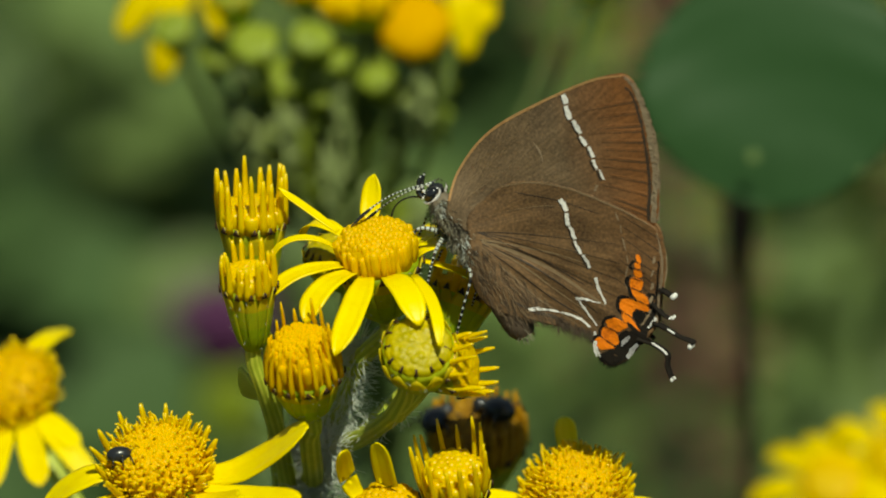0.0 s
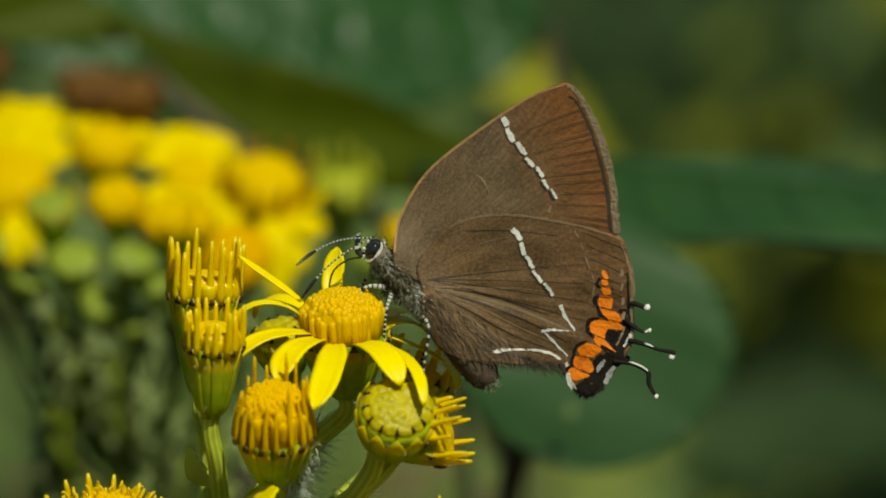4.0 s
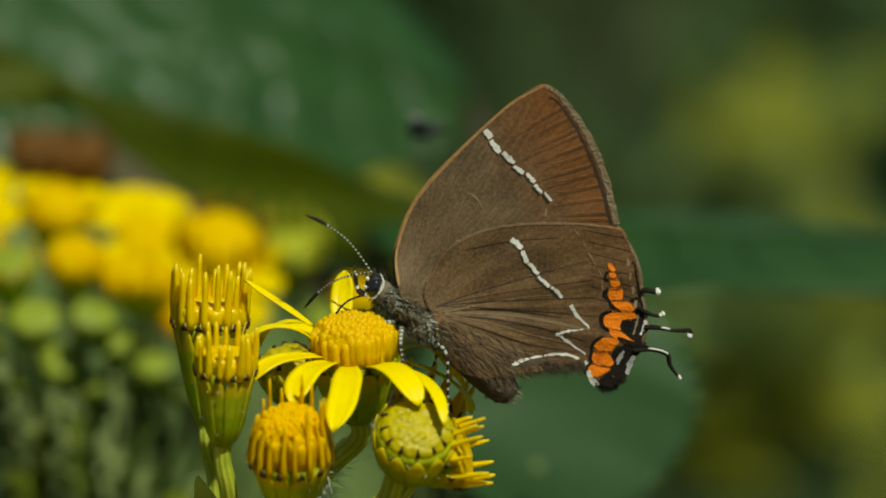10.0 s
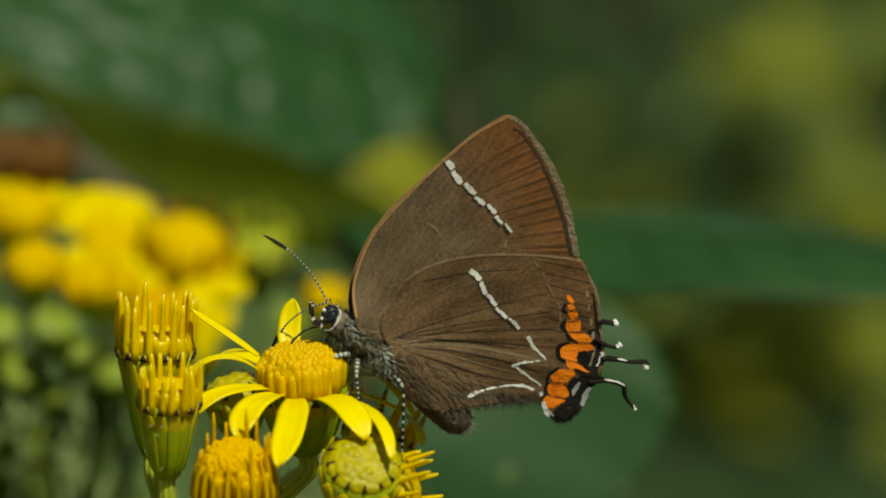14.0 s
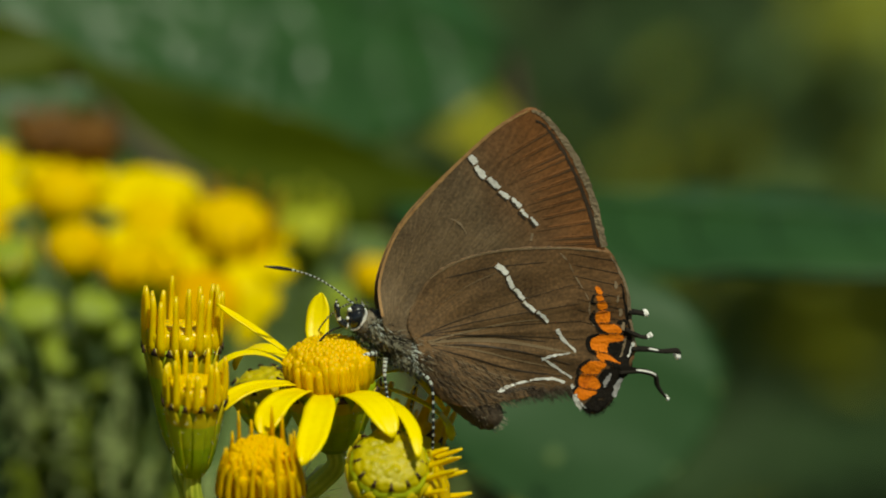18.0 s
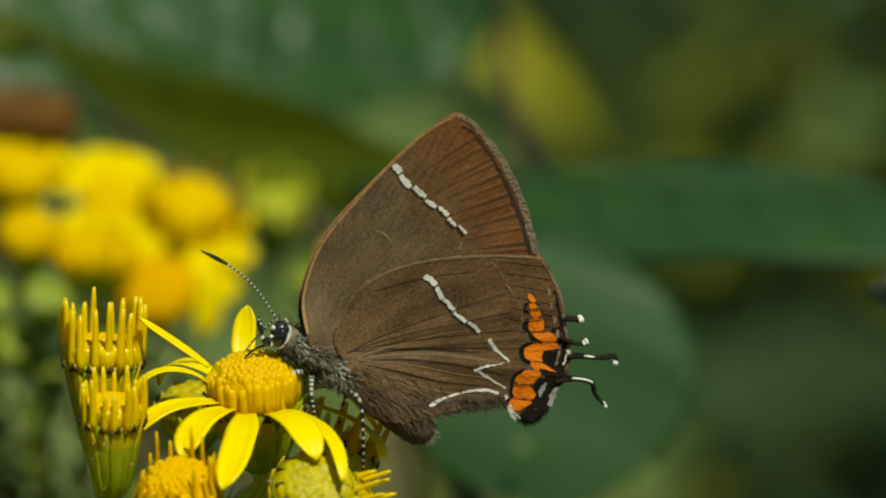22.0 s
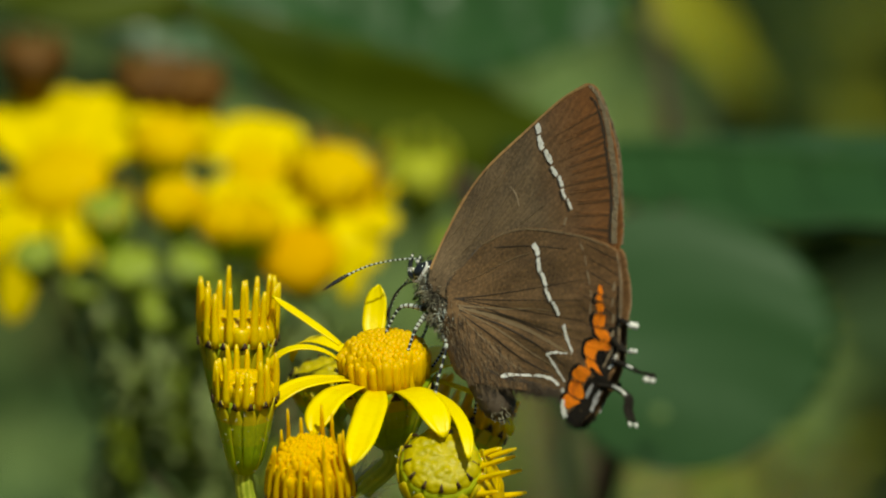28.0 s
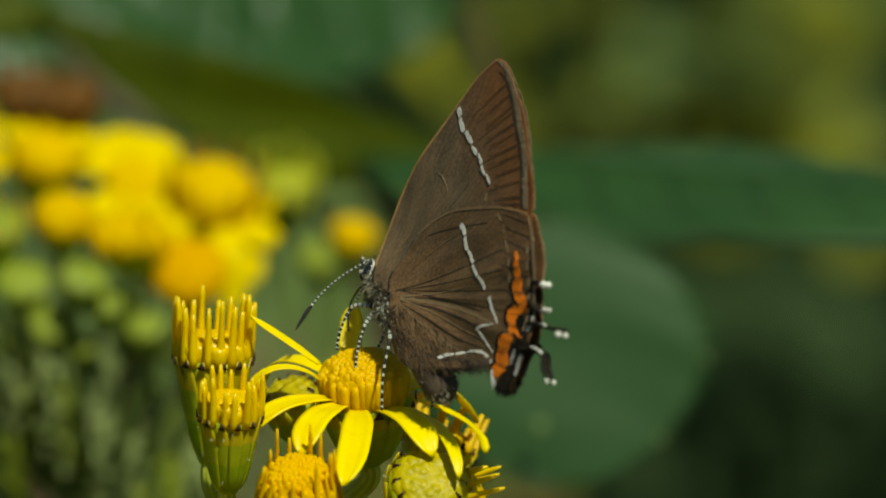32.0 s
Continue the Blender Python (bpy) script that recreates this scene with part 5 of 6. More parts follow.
def blot(name, c, rx, rz, y, sgn, mat, parent, proud=0.035, turn=0.0, seed=0, rough=0.12):
    """A rounded patch of scales."""
    rg = random.Random(seed)
    ms = Mesher()
    n, verts = 18, []
    for k in range(n):
        t = 2 * math.pi * k / n
        f = 1 + rg.uniform(-rough, rough)
        dx, dz = rx * f * math.cos(t), rz * f * math.sin(t)
        x, z = c[0] + dx * math.cos(turn) - dz * math.sin(turn), c[1] + dx * math.sin(turn) + dz * math.cos(turn)
        verts.append((x, z))
    out = [L(x, z, y + sgn * (-relief(x, z) + 0.02 + proud)) for x, z in verts] + [L(c[0], c[1], y + sgn * (-relief(*c) + 0.024 + proud))]
    out += [L(x, z, y + sgn * (-relief(x, z) + 0.01)) for x, z in verts]
    ms.add(out, [[n, k, (k + 1) % n] for k in range(n)] + [[k, (k + 1) % n, n + 1 + (k + 1) % n, n + 1 + k] for k in range(n)])
    return part(name, ms.bm(), mat, parent, smooth=False)


def patch(name, pts, y, sgn, mat, parent, proud=0.03, label=""):
    """A patch of scales with the outline pts (mm), its edge slightly ragged."""
    rg = random.Random(int(pts[0][0] * 100))
    mid = (sum(x for x, z in pts) / len(pts), sum(z for x, z in pts) / len(pts))
    edge = spline([(mid[0] + (x - mid[0]) * 1.05, 0, mid[1] + (z - mid[1]) * 1.06) for x, z in pts], 5, True)
    cx, cz = sum(p.x for p in edge) / len(edge), sum(p.z for p in edge) / len(edge)
    n, verts = len(edge), []
    for f in (1.0, 0.5):
        for p in edge:
            q = f * (1 + rg.uniform(-0.05, 0.05) * (f == 1))
            x, z = cx + (p.x - cx) * q, cz + (p.z - cz) * q
            verts.append(L(x, z, y + sgn * (-relief(x, z) + 0.025 + proud)))
    verts.append(L(cx, cz, y + sgn * (-relief(cx, cz) + 0.028 + proud)))
    verts += [L(p.x, p.z, y + sgn * (-relief(p.x, p.z) + 0.005)) for p in edge]
    faces = [[k, (k + 1) % n, n + (k + 1) % n, n + k] for k in range(n)] + [[n + k, n + (k + 1) % n, 2 * n] for k in range(n)]
    faces += [[k, (k + 1) % n, 2 * n + 1 + (k + 1) % n, 2 * n + 1 + k] for k in range(n)]
    ms = Mesher()
    ms.add(verts, faces)
    return part(name, ms.bm(), mat, parent, label, smooth=False)


def on_line(a, b, t):
    return (a[0] + (b[0] - a[0]) * t, a[1] + (b[1] - a[1]) * t)


def wing_pair(sgn):
    fy, hy = sgn * 0.14, sgn * 0.25
    fore = wing("forewing", FORE, FOREWING, fy, sgn, 0.004, "brown forewing with a broken white streak")
    hind = wing("hindwing", HIND, HINDWING, hy, sgn, 0.008, "brown hindwing with white zigzag and orange band")
    # veins of the forewing: fine dark rays towards the margin
    rg = random.Random(44)
    for k in range(12):
        t = max(0.0, min(1.0, (k + rg.uniform(-0.35, 0.35)) / 11))
        m = (8.5 + 2.75 * t ** 0.8, 13.85 - 7.7 * t)
        s = (4.4 + 3.2 * t, 11.5 - 5.4 * t)
        wide = (1.0, 0.6, 1.25, 0.8)[k % 4]
        stroke("vein", [on_line(s, m, 0.1 + 0.1 * (k % 3)), on_line(s, m, 0.6), m], [0.012, 0.05 * wide, 0.12 * wide], fy, sgn, RAY, fore, 4, 0.002, jag=0.025, seed=k)
        up = (0.10 - 0.05 * t, 0.17)
        a, b = (on_line(s, m, 0.3)[0] - up[0], on_line(s, m, 0.3)[1] + up[1]), (m[0] - up[0], m[1] + up[1])
        stroke("vein", [a, on_line(a, b, 0.5), b], [0.02, 0.07, 0.12], fy, sgn, RUST, fore, 4, 0.001, jag=0.02, seed=k)
    for a, b in [((-1.6, 3.0), (3.2, 9.4)), ((-1.2, 2.4), (5.2, 7.6)), ((-2.2, 3.6), (1.6, 9.6)), ((-2.5, 4.4), (2.5, 11.3))]:
        stroke("vein", [a, on_line(a, b, 0.5), b], [0.07, 0.03, 0.02], fy, sgn, FOLD, fore, 4, 0.002)
    stroke("margin_line", [(7.3, 14.5), (8.0, 14.0), (9.3, 12.0), (10.6, 9.0), (11.4, 5.9)], [0.10, 0.22, 0.26], fy, sgn, WING_VEIN, fore, 8, 0.004, jag=0.04, seed=9)
    stroke("wing_edge", [(-2.7, 2.4), (-2.75, 4.6), (-1.4, 7.9), (1.6, 11.2), (4.8, 14.05), (6.9, 15.2)], [0.16, 0.18, 0.12], fy, sgn, COSTA, fore, 6, 0.012, "orange-tan leading edge")
    stroke("wing_edge", [(7.05, 15.2), (8.1, 14.5), (9.72, 12.15), (11.0, 9.2), (11.75, 5.9)], [0.16, 0.40, 0.44], fy, sgn, FRINGE, fore, 12, 0.012, "pale fringe", jag=0.05)
    stroke("cell_mark", [(1.9, 8.3), (2.5, 7.9), (2.9, 7.2)], [0.06, 0.12, 0.05], fy, sgn, WING_EDGE, fore, 3, 0.008)
    marks = [(3.05, 12.35), (3.5, 11.75), (4.2, 10.85), (5.05, 10.0), (5.75, 9.4), (6.4, 8.72), (6.95, 8.1), (7.5, 7.4)]
    for k in range(7):
        a, b = marks[k], marks[k + 1]
        w = (0.42, 0.40, 0.35, 0.30, 0.26, 0.22, 0.15)[k]
        step = 0.05 * (-1) ** k
        a, b = (a[0] + step, a[1] + step), (b[0] + step, b[1] + step)
        c, d = on_line(a, b, 0.02), on_line(a, b, 0.92)
        stroke("dark_edge", [(c[0] - 0.17, c[1] - 0.14), (d[0] - 0.17, d[1] - 0.14)], [0.12, 0.2, 0.12], fy, sgn, WING_VEIN, fore, 4, 0.004, jag=0.03, seed=k)
        stroke("white_mark", [on_line(a, b, 0.03), on_line(a, b, 0.5), on_line(a, b, 0.90)], [w * 0.75, w, w * 0.8], fy, sgn, WHITE_SCALE, fore, 4, 0.008, jag=0.05, seed=k)
    stroke("white_mark", [(7.15, 7.0), (7.05, 6.5)], 0.14, fy, sgn, WING_EDGE, fore, 3, 0.014)
    # hindwing
    for b in [(12.6, 4.2), (13.2, 2.6), (13.3, 1.0), (13.2, -0.6)]:
        a = (-0.2, 0.9)
        stroke("vein", [a, on_line(a, b, 0.45), on_line(a, b, 0.78)], [0.05, 0.035, 0.02], hy, sgn, WING_VEIN, hind, 5, 0.002)
    for pts, w, mat in [([(0.2, 0.5), (3.0, 0.75), (6.0, 1.15), (8.0, 1.2)], [0.12, 0.10, 0.04], FOLD), ([(0.3, 0.4), (2.6, 0.25), (6.0, -0.25), (10.0, -1.2)], [0.16, 0.30, 0.12], FOLD), ([(0.2, 0.45), (4.0, 0.35), (8.0, -0.3)], [0.07, 0.11, 0.05], WING_VEIN),
                        ([(0.4, 0.3), (3.4, -0.5), (6.4, -1.5), (9.0, -2.2)], [0.06, 0.10, 0.04], FOLD), ([(0.4, 0.2), (3.2, -0.15), (6.6, -0.9), (9.6, -1.9)], [0.07, 0.12, 0.05], WING_VEIN), ([(0.5, 0.0), (2.8, -1.3), (5.4, -2.5), (8.4, -3.3)], [0.05, 0.08, 0.05], FOLD),
                        ([(0.5, 0.1), (3.0, -0.9), (6.0, -2.05), (9.2, -2.7)], [0.05, 0.10, 0.05], WING_VEIN), ([(3.6, -3.0), (5.4, -3.3), (7.4, -3.3)], [0.1, 0.3, 0.1], WING_VEIN), ([(1.5, 4.4), (4.5, 4.9), (8.0, 5.1)], [0.03, 0.05, 0.02], WING_VEIN), ([(0.0, 2.0), (3.4, 4.0), (6.2, 4.9)], [0.04, 0.06, 0.02], FOLD)]:
        stroke("vein", pts, w, hy, sgn, mat, hind, 5, 0.003, jag=0.02, seed=int(pts[1][1] * 50))
    for k in range(7):
        t = k / 6
        s, m = (9.6 + 0.6 * t, 5.6 - 4.6 * t), (12.6 + 0.9 * t, 4.9 - 5.0 * t)
        stroke("vein", [s, on_line(s, m, 0.5), m], [0.01, 0.03, 0.04], hy, sgn, WING_VEIN, hind, 3, 0.002, jag=0.01, seed=k)
    stroke("wing_edge", [(0.5, 4.45), (2.4, 5.45), (4.7, 5.95), (8.7, 6.0), (11.4, 5.65)], [0.08, 0.11, 0.07], hy, sgn, FOLD, hind, 5, 0.008, jag=0.02)
    stroke("margin_line", [(12.9, 3.4), (13.3, 1.2), (13.55, -0.9), (12.8, -3.0), (12.0, -4.6)], [0.10, 0.22, 0.4], hy, sgn, BLACK_SCALE, hind, 5, 0.01, jag=0.05, seed=2)
    line = [(4.75, 5.05), (5.55, 4.35), (5.95, 3.42), (6.6, 2.56), (7.4, 1.8), (8.2, 0.95)]
    for k in range(5):
        a, b = line[k], line[k + 1]
        w = (0.36, 0.31, 0.27, 0.24, 0.21)[k]
        step = 0.04 * (-1) ** k
        a, b = (a[0] + step, a[1] + step), (b[0] + step, b[1] + step)
        stroke("dark_edge", [(a[0] - 0.16, a[1] - 0.12), (b[0] - 0.16, b[1] - 0.12)], [0.1, 0.18, 0.1], hy, sgn, WING_VEIN, hind, 4, 0.004, jag=0.03, seed=k)
        stroke("white_mark", [on_line(a, b, 0.04), on_line(a, b, 0.5), on_line(a, b, 0.94)], [w * 0.75, w, w * 0.8], hy, sgn, WHITE_SCALE, hind, 4, 0.008, jag=0.05, seed=20 + k)
    for pts, w in [([(8.75, 0.5), (9.2, -0.25), (9.98, -1.05)], [0.28, 0.20, 0.08]), ([(7.75, -1.45), (8.6, -1.22), (9.6, -1.15)], [0.18, 0.16, 0.04]),
                   ([(7.95, -1.5), (8.6, -2.0), (9.75, -2.85)], [0.09, 0.16, 0.16]), ([(4.8, -3.3), (5.6, -3.05), (6.9, -2.9)], [0.2, 0.24, 0.08]),
                   ([(7.0, -2.85), (8.2, -2.8), (9.3, -3.15)], [0.12, 0.2, 0.12])]:
        stroke("white_mark", pts, w, hy, sgn, WHITE_SCALE, hind, 5, 0.008, jag=0.045, seed=int(pts[0][0] * 10))
    # dark margin, then the orange band with black scallops inside it
    stroke("margin_band", [(12.9, 0.9), (13.2, -0.3), (13.1, -1.4), (12.7, -2.6), (12.1, -3.7)], [0.35, 0.7, 1.0, 1.3, 1.1], hy, sgn, BLACK_SCALE, hind, 6, 0.004, jag=0.14, seed=5)
    line = [(8.9, 5.7), (9.48, 5.0), (9.84, 4.12), (10.52, 3.01), (10.83, 2.32), (10.84, 1.1), (11.3, 0.4)]
    for k in range(6):
        stroke("pale_mark", [on_line(line[k], line[k + 1], 0.08), on_line(line[k], line[k + 1], 0.8)], [0.05, 0.10, 0.04], hy, sgn, WING_EDGE, hind, 4, 0.004, jag=0.025, seed=k)
    stroke("wing_edge", [(12.2, 5.3), (13.15, 3.3), (13.55, 0.9), (13.85, -1.1)], [0.10, 0.20, 0.14], hy, sgn, WING_EDGE, hind, 6, 0.01, jag=0.05, seed=3)
    for k in range(5):
        z = 3.6 - 0.95 * k
        stroke("pale_mark", [(12.55 + 0.17 * k, z), (12.5 + 0.17 * k, z - 0.55)], [0.12, 0.2, 0.1], hy, sgn, WING_EDGE, hind, 4, 0.006, jag=0.06, seed=30 + k)
    for pts, w in [([(11.12, 2.75), (11.0, 2.31), (11.2, 2.12)], [0.1, 0.26, 0.08]), ([(11.2, 1.66), (11.0, 1.16), (11.24, 0.74)], [0.12, 0.34, 0.16]), ([(11.25, 0.75), (11.55, 0.32), (12.1, -0.04)], [0.2, 0.26, 0.1]),
                   ([(11.5, 0.02), (10.84, -0.23), (10.86, -0.94), (11.35, -1.3)], [0.12, 0.32, 0.24, 0.1]), ([(10.9, -1.62), (10.3, -2.02), (10.08, -2.6)], [0.14, 0.28, 0.2]), ([(10.2, -2.62), (10.04, -3.07), (10.15, -3.5)], [0.16, 0.24, 0.16]),
                   ([(10.1, -3.45), (9.76, -3.81), (9.72, -4.2)], [0.16, 0.26, 0.2]), ([(11.85, -1.75), (12.85, -2.2), (13.84, -2.5)], [0.16, 0.4, 0.3])]:
        stroke("black_mark", pts, w, hy, sgn, BLACK_SCALE, hind, 5, 0.020, jag=0.02, seed=int(pts[0][1] * 30))
    for c, rx, rz in [((12.2, -3.2), 0.75, 0.85), ((11.75, -4.2), 0.75, 0.6), ((11.3, -4.75), 0.8, 0.5), ((12.9, -1.9), 0.5, 0.6)]:
        blot("black_mark", c, rx, rz, hy, sgn, BLACK_SCALE, hind, 0.016, 0.2, int(c[0] * 9))
    for pts in ([(11.2, 3.2), (11.42, 3.25), (11.68, 2.84), (11.38, 2.8)], [(11.3, 2.68), (11.6, 2.7), (11.72, 2.38), (11.36, 2.33)], [(11.36, 2.14), (11.82, 2.22), (11.98, 1.82), (11.52, 1.72)],
                [(11.29, 1.42), (11.74, 1.6), (12.14, 1.45), (12.13, 0.84), (11.7, 0.72), (11.3, 0.94)], [(11.38, 0.7), (12.03, 0.71), (12.63, 0.54), (12.96, 0.19), (12.65, -0.07), (11.99, 0.03)],
                [(10.9, -0.32), (11.4, -0.01), (12.32, -0.02), (13.04, -0.22), (12.99, -0.49), (12.4, -0.6), (12.06, -0.92), (12.03, -1.26), (11.57, -1.24), (11.05, -0.87)],
                [(11.3, -1.23), (12.03, -1.37), (12.5, -1.72), (12.93, -2.05), (12.65, -2.18), (11.85, -1.87), (11.51, -1.65)], [(10.33, -2.2), (10.73, -1.81), (11.45, -1.81), (11.92, -2.07), (11.6, -2.4), (11.35, -2.73), (10.82, -2.63), (10.49, -2.48)],
                [(10.2, -2.94), (10.49, -2.62), (10.96, -2.71), (11.29, -2.93), (11.57, -3.42), (11.38, -3.69), (10.79, -3.66), (10.27, -3.36)], [(9.9, -3.82), (10.19, -3.56), (10.86, -3.77), (11.36, -3.89), (11.0, -4.15), (10.42, -4.39), (10.03, -4.1)]):
        patch("orange_mark", pts, hy, sgn, ORANGE_SCALE, hind, 0.03)
    # dark veins run on across the orange band
    for k, (a, b) in enumerate([((11.0, 2.8), (12.1, 2.72)), ((11.0, 2.28), (12.2, 2.3)), ((11.1, 1.5), (12.5, 1.68)), ((11.1, 0.84), (12.4, 0.74)), ((11.3, 0.1), (13.2, 0.0)),
                                ((10.9, -1.0), (12.3, -1.3)), ((10.2, -2.6), (11.5, -2.68)), ((9.9, -3.42), (11.5, -3.78))]):
        stroke("vein", [a, on_line(a, b, 0.5), b], [0.03, 0.04, 0.02], hy, sgn, WING_VEIN, hind, 4, 0.07, jag=0.02, seed=60 + k)
    blot("black_mark", (12.45, -0.96), 0.42, 0.44, hy, sgn, BLACK_SCALE, hind, 0.075, 0.2, 8)
    for pts, w, mat in [([(13.25, -0.37), (13.07, -0.9), (12.87, -1.57)], [0.08, 0.13, 0.08], WING_EDGE), ([(13.72, -0.66), (13.56, -1.2), (13.42, -1.6)], [0.12, 0.22, 0.12], WHITE_SCALE), ([(12.96, -3.01), (12.69, -3.48), (12.5, -4.29)], [0.2, 0.36, 0.3], LILAC),
                        ([(12.3, -2.7), (12.0, -3.1), (11.9, -3.6)], [0.1, 0.3, 0.1], LILAC), ([(9.9, -3.95), (10.1, -4.5), (10.3, -5.0)], [0.16, 0.30, 0.16], WHITE_SCALE), ([(9.7, -3.3), (9.85, -3.5)], [0.2, 0.2], WHITE_SCALE)]:
        stroke("white_mark", pts, w, hy, sgn, mat, hind, 5, 0.05, jag=0.07, seed=int(pts[0][1] * 9))
    rg = random.Random(17)
    ms = Mesher()
    for _ in range(150):
        q = rg.random()
        p = L(10.0 + 2.3 * q, -4.4 - 0.9 * math.sin(q * 3.0) + rg.uniform(0, 0.3), hy + sgn * rg.uniform(0, 0.08))
        e = Vector((rg.uniform(-0.2, 0.7), rg.uniform(-0.3, 0.3), rg.uniform(-1, -0.4))).normalized() * 0.001 * rg.uniform(0.2, 0.5)
        tube(ms, [p, p + e], [0.00003, 0.00001], 3, kind=0 if q > 0.18 else 1, caps=False)
    part("fringe", ms.bm(), [BLACK_SCALE, WHITE_SCALE], hind, "dark fringe of the lobe")
    # tails
    for pts, rad, pale in [([(13.4, 1.4), (13.91, 1.34), (14.31, 1.25), (14.54, 1.24)], [0.30, 0.26, 0.22, 0.24, 0.12], 0), ([(13.2, 0.25), (13.9, -0.19), (14.5, -0.4), (14.91, -0.26)], [0.34, 0.26, 0.16, 0.13, 0.08], 0),
                           ([(13.6, -1.1), (14.72, -1.23), (15.65, -1.43), (16.31, -1.44), (16.74, -1.49), (16.65, -1.78)], [0.32, 0.22, 0.15, 0.17, 0.2, 0.1], 1), ([(12.86, -2.67), (14.11, -2.66), (15.18, -3.02), (15.38, -3.75), (15.75, -4.31), (16.03, -4.63)], [0.34, 0.22, 0.24, 0.22, 0.16, 0.08], 2)]:
        ms = Mesher()
        path = spline([L(x, z, (hy if sgn < 0 else -0.12) + sgn * 0.04 * i) for i, (x, z) in enumerate(pts)], 6)
        n = len(path)
        tube(ms, path, [0.001 * (rad[int(q)] + (rad[min(int(q) + 1, len(rad) - 1)] - rad[int(q)]) * (q % 1)) for q in [(len(rad) - 1) * i / (n - 1) for i in range(n)]], 8, kind=[1 if i > n - 6 + (pale == 2) else 0 for i in range(n - 1)], flat=0.6)
        tail = part("tail", ms.bm(), [BLACK_SCALE, WHITE_SCALE], hind, "black tail with a white tip")
        ms = Mesher()
        ball(ms, path[-1], 0.001 * (0.2 if pale == 1 or pts[0][1] > 1 else 0.12), (0, 0, 1), 1.1, 6, 9)
        part("tail_tip", ms.bm(), WHITE_SCALE, tail)
        if pale and sgn < 0:
            ms = Mesher()
            run = path[6:11] if pale == 1 else path[5:14]
            tube(ms, [q + Vector((0, sgn * 0.00012, 0.00010)) for q in run], [0.00005] + [0.00011] * (len(run) - 2) + [0.00004], 6, flat=0.6)
            part("white_mark", ms.bm(), WHITE_SCALE, tail)


wing_pair(-1)
wing_pair(1)


def fur(name, spots, n, length, mat, seed, label="", parent=BODY):
    """Tufts: n fine hairs over ellipsoids (centre, radii in mm), lying towards the back."""
    rg = random.Random(seed)
    ms = Mesher()
    for _ in range(n):
        c, r = rg.choice(spots)
        d = Vector((rg.gauss(0, 1), rg.gauss(0, 1), rg.gauss(0, 1))).normalized()
        p = Vector((c[0] + d.x * r[0], c[1] + d.y * r[1], c[2] + d.z * r[2])) * 0.001
        e = (d + Vector((0.7, 0, -0.5)) * rg.uniform(0.2, 0.9)).normalized()
        ln = length * 0.001 * rg.uniform(0.5, 1.1)
        tube(ms, [p, p + e * ln * 0.6, p + e * ln + Vector((ln * 0.2, 0, -ln * 0.15))], [0.000030, 0.000026, 0.000008], 3, caps=False)
    return part(name, ms.bm(), mat, parent, label)


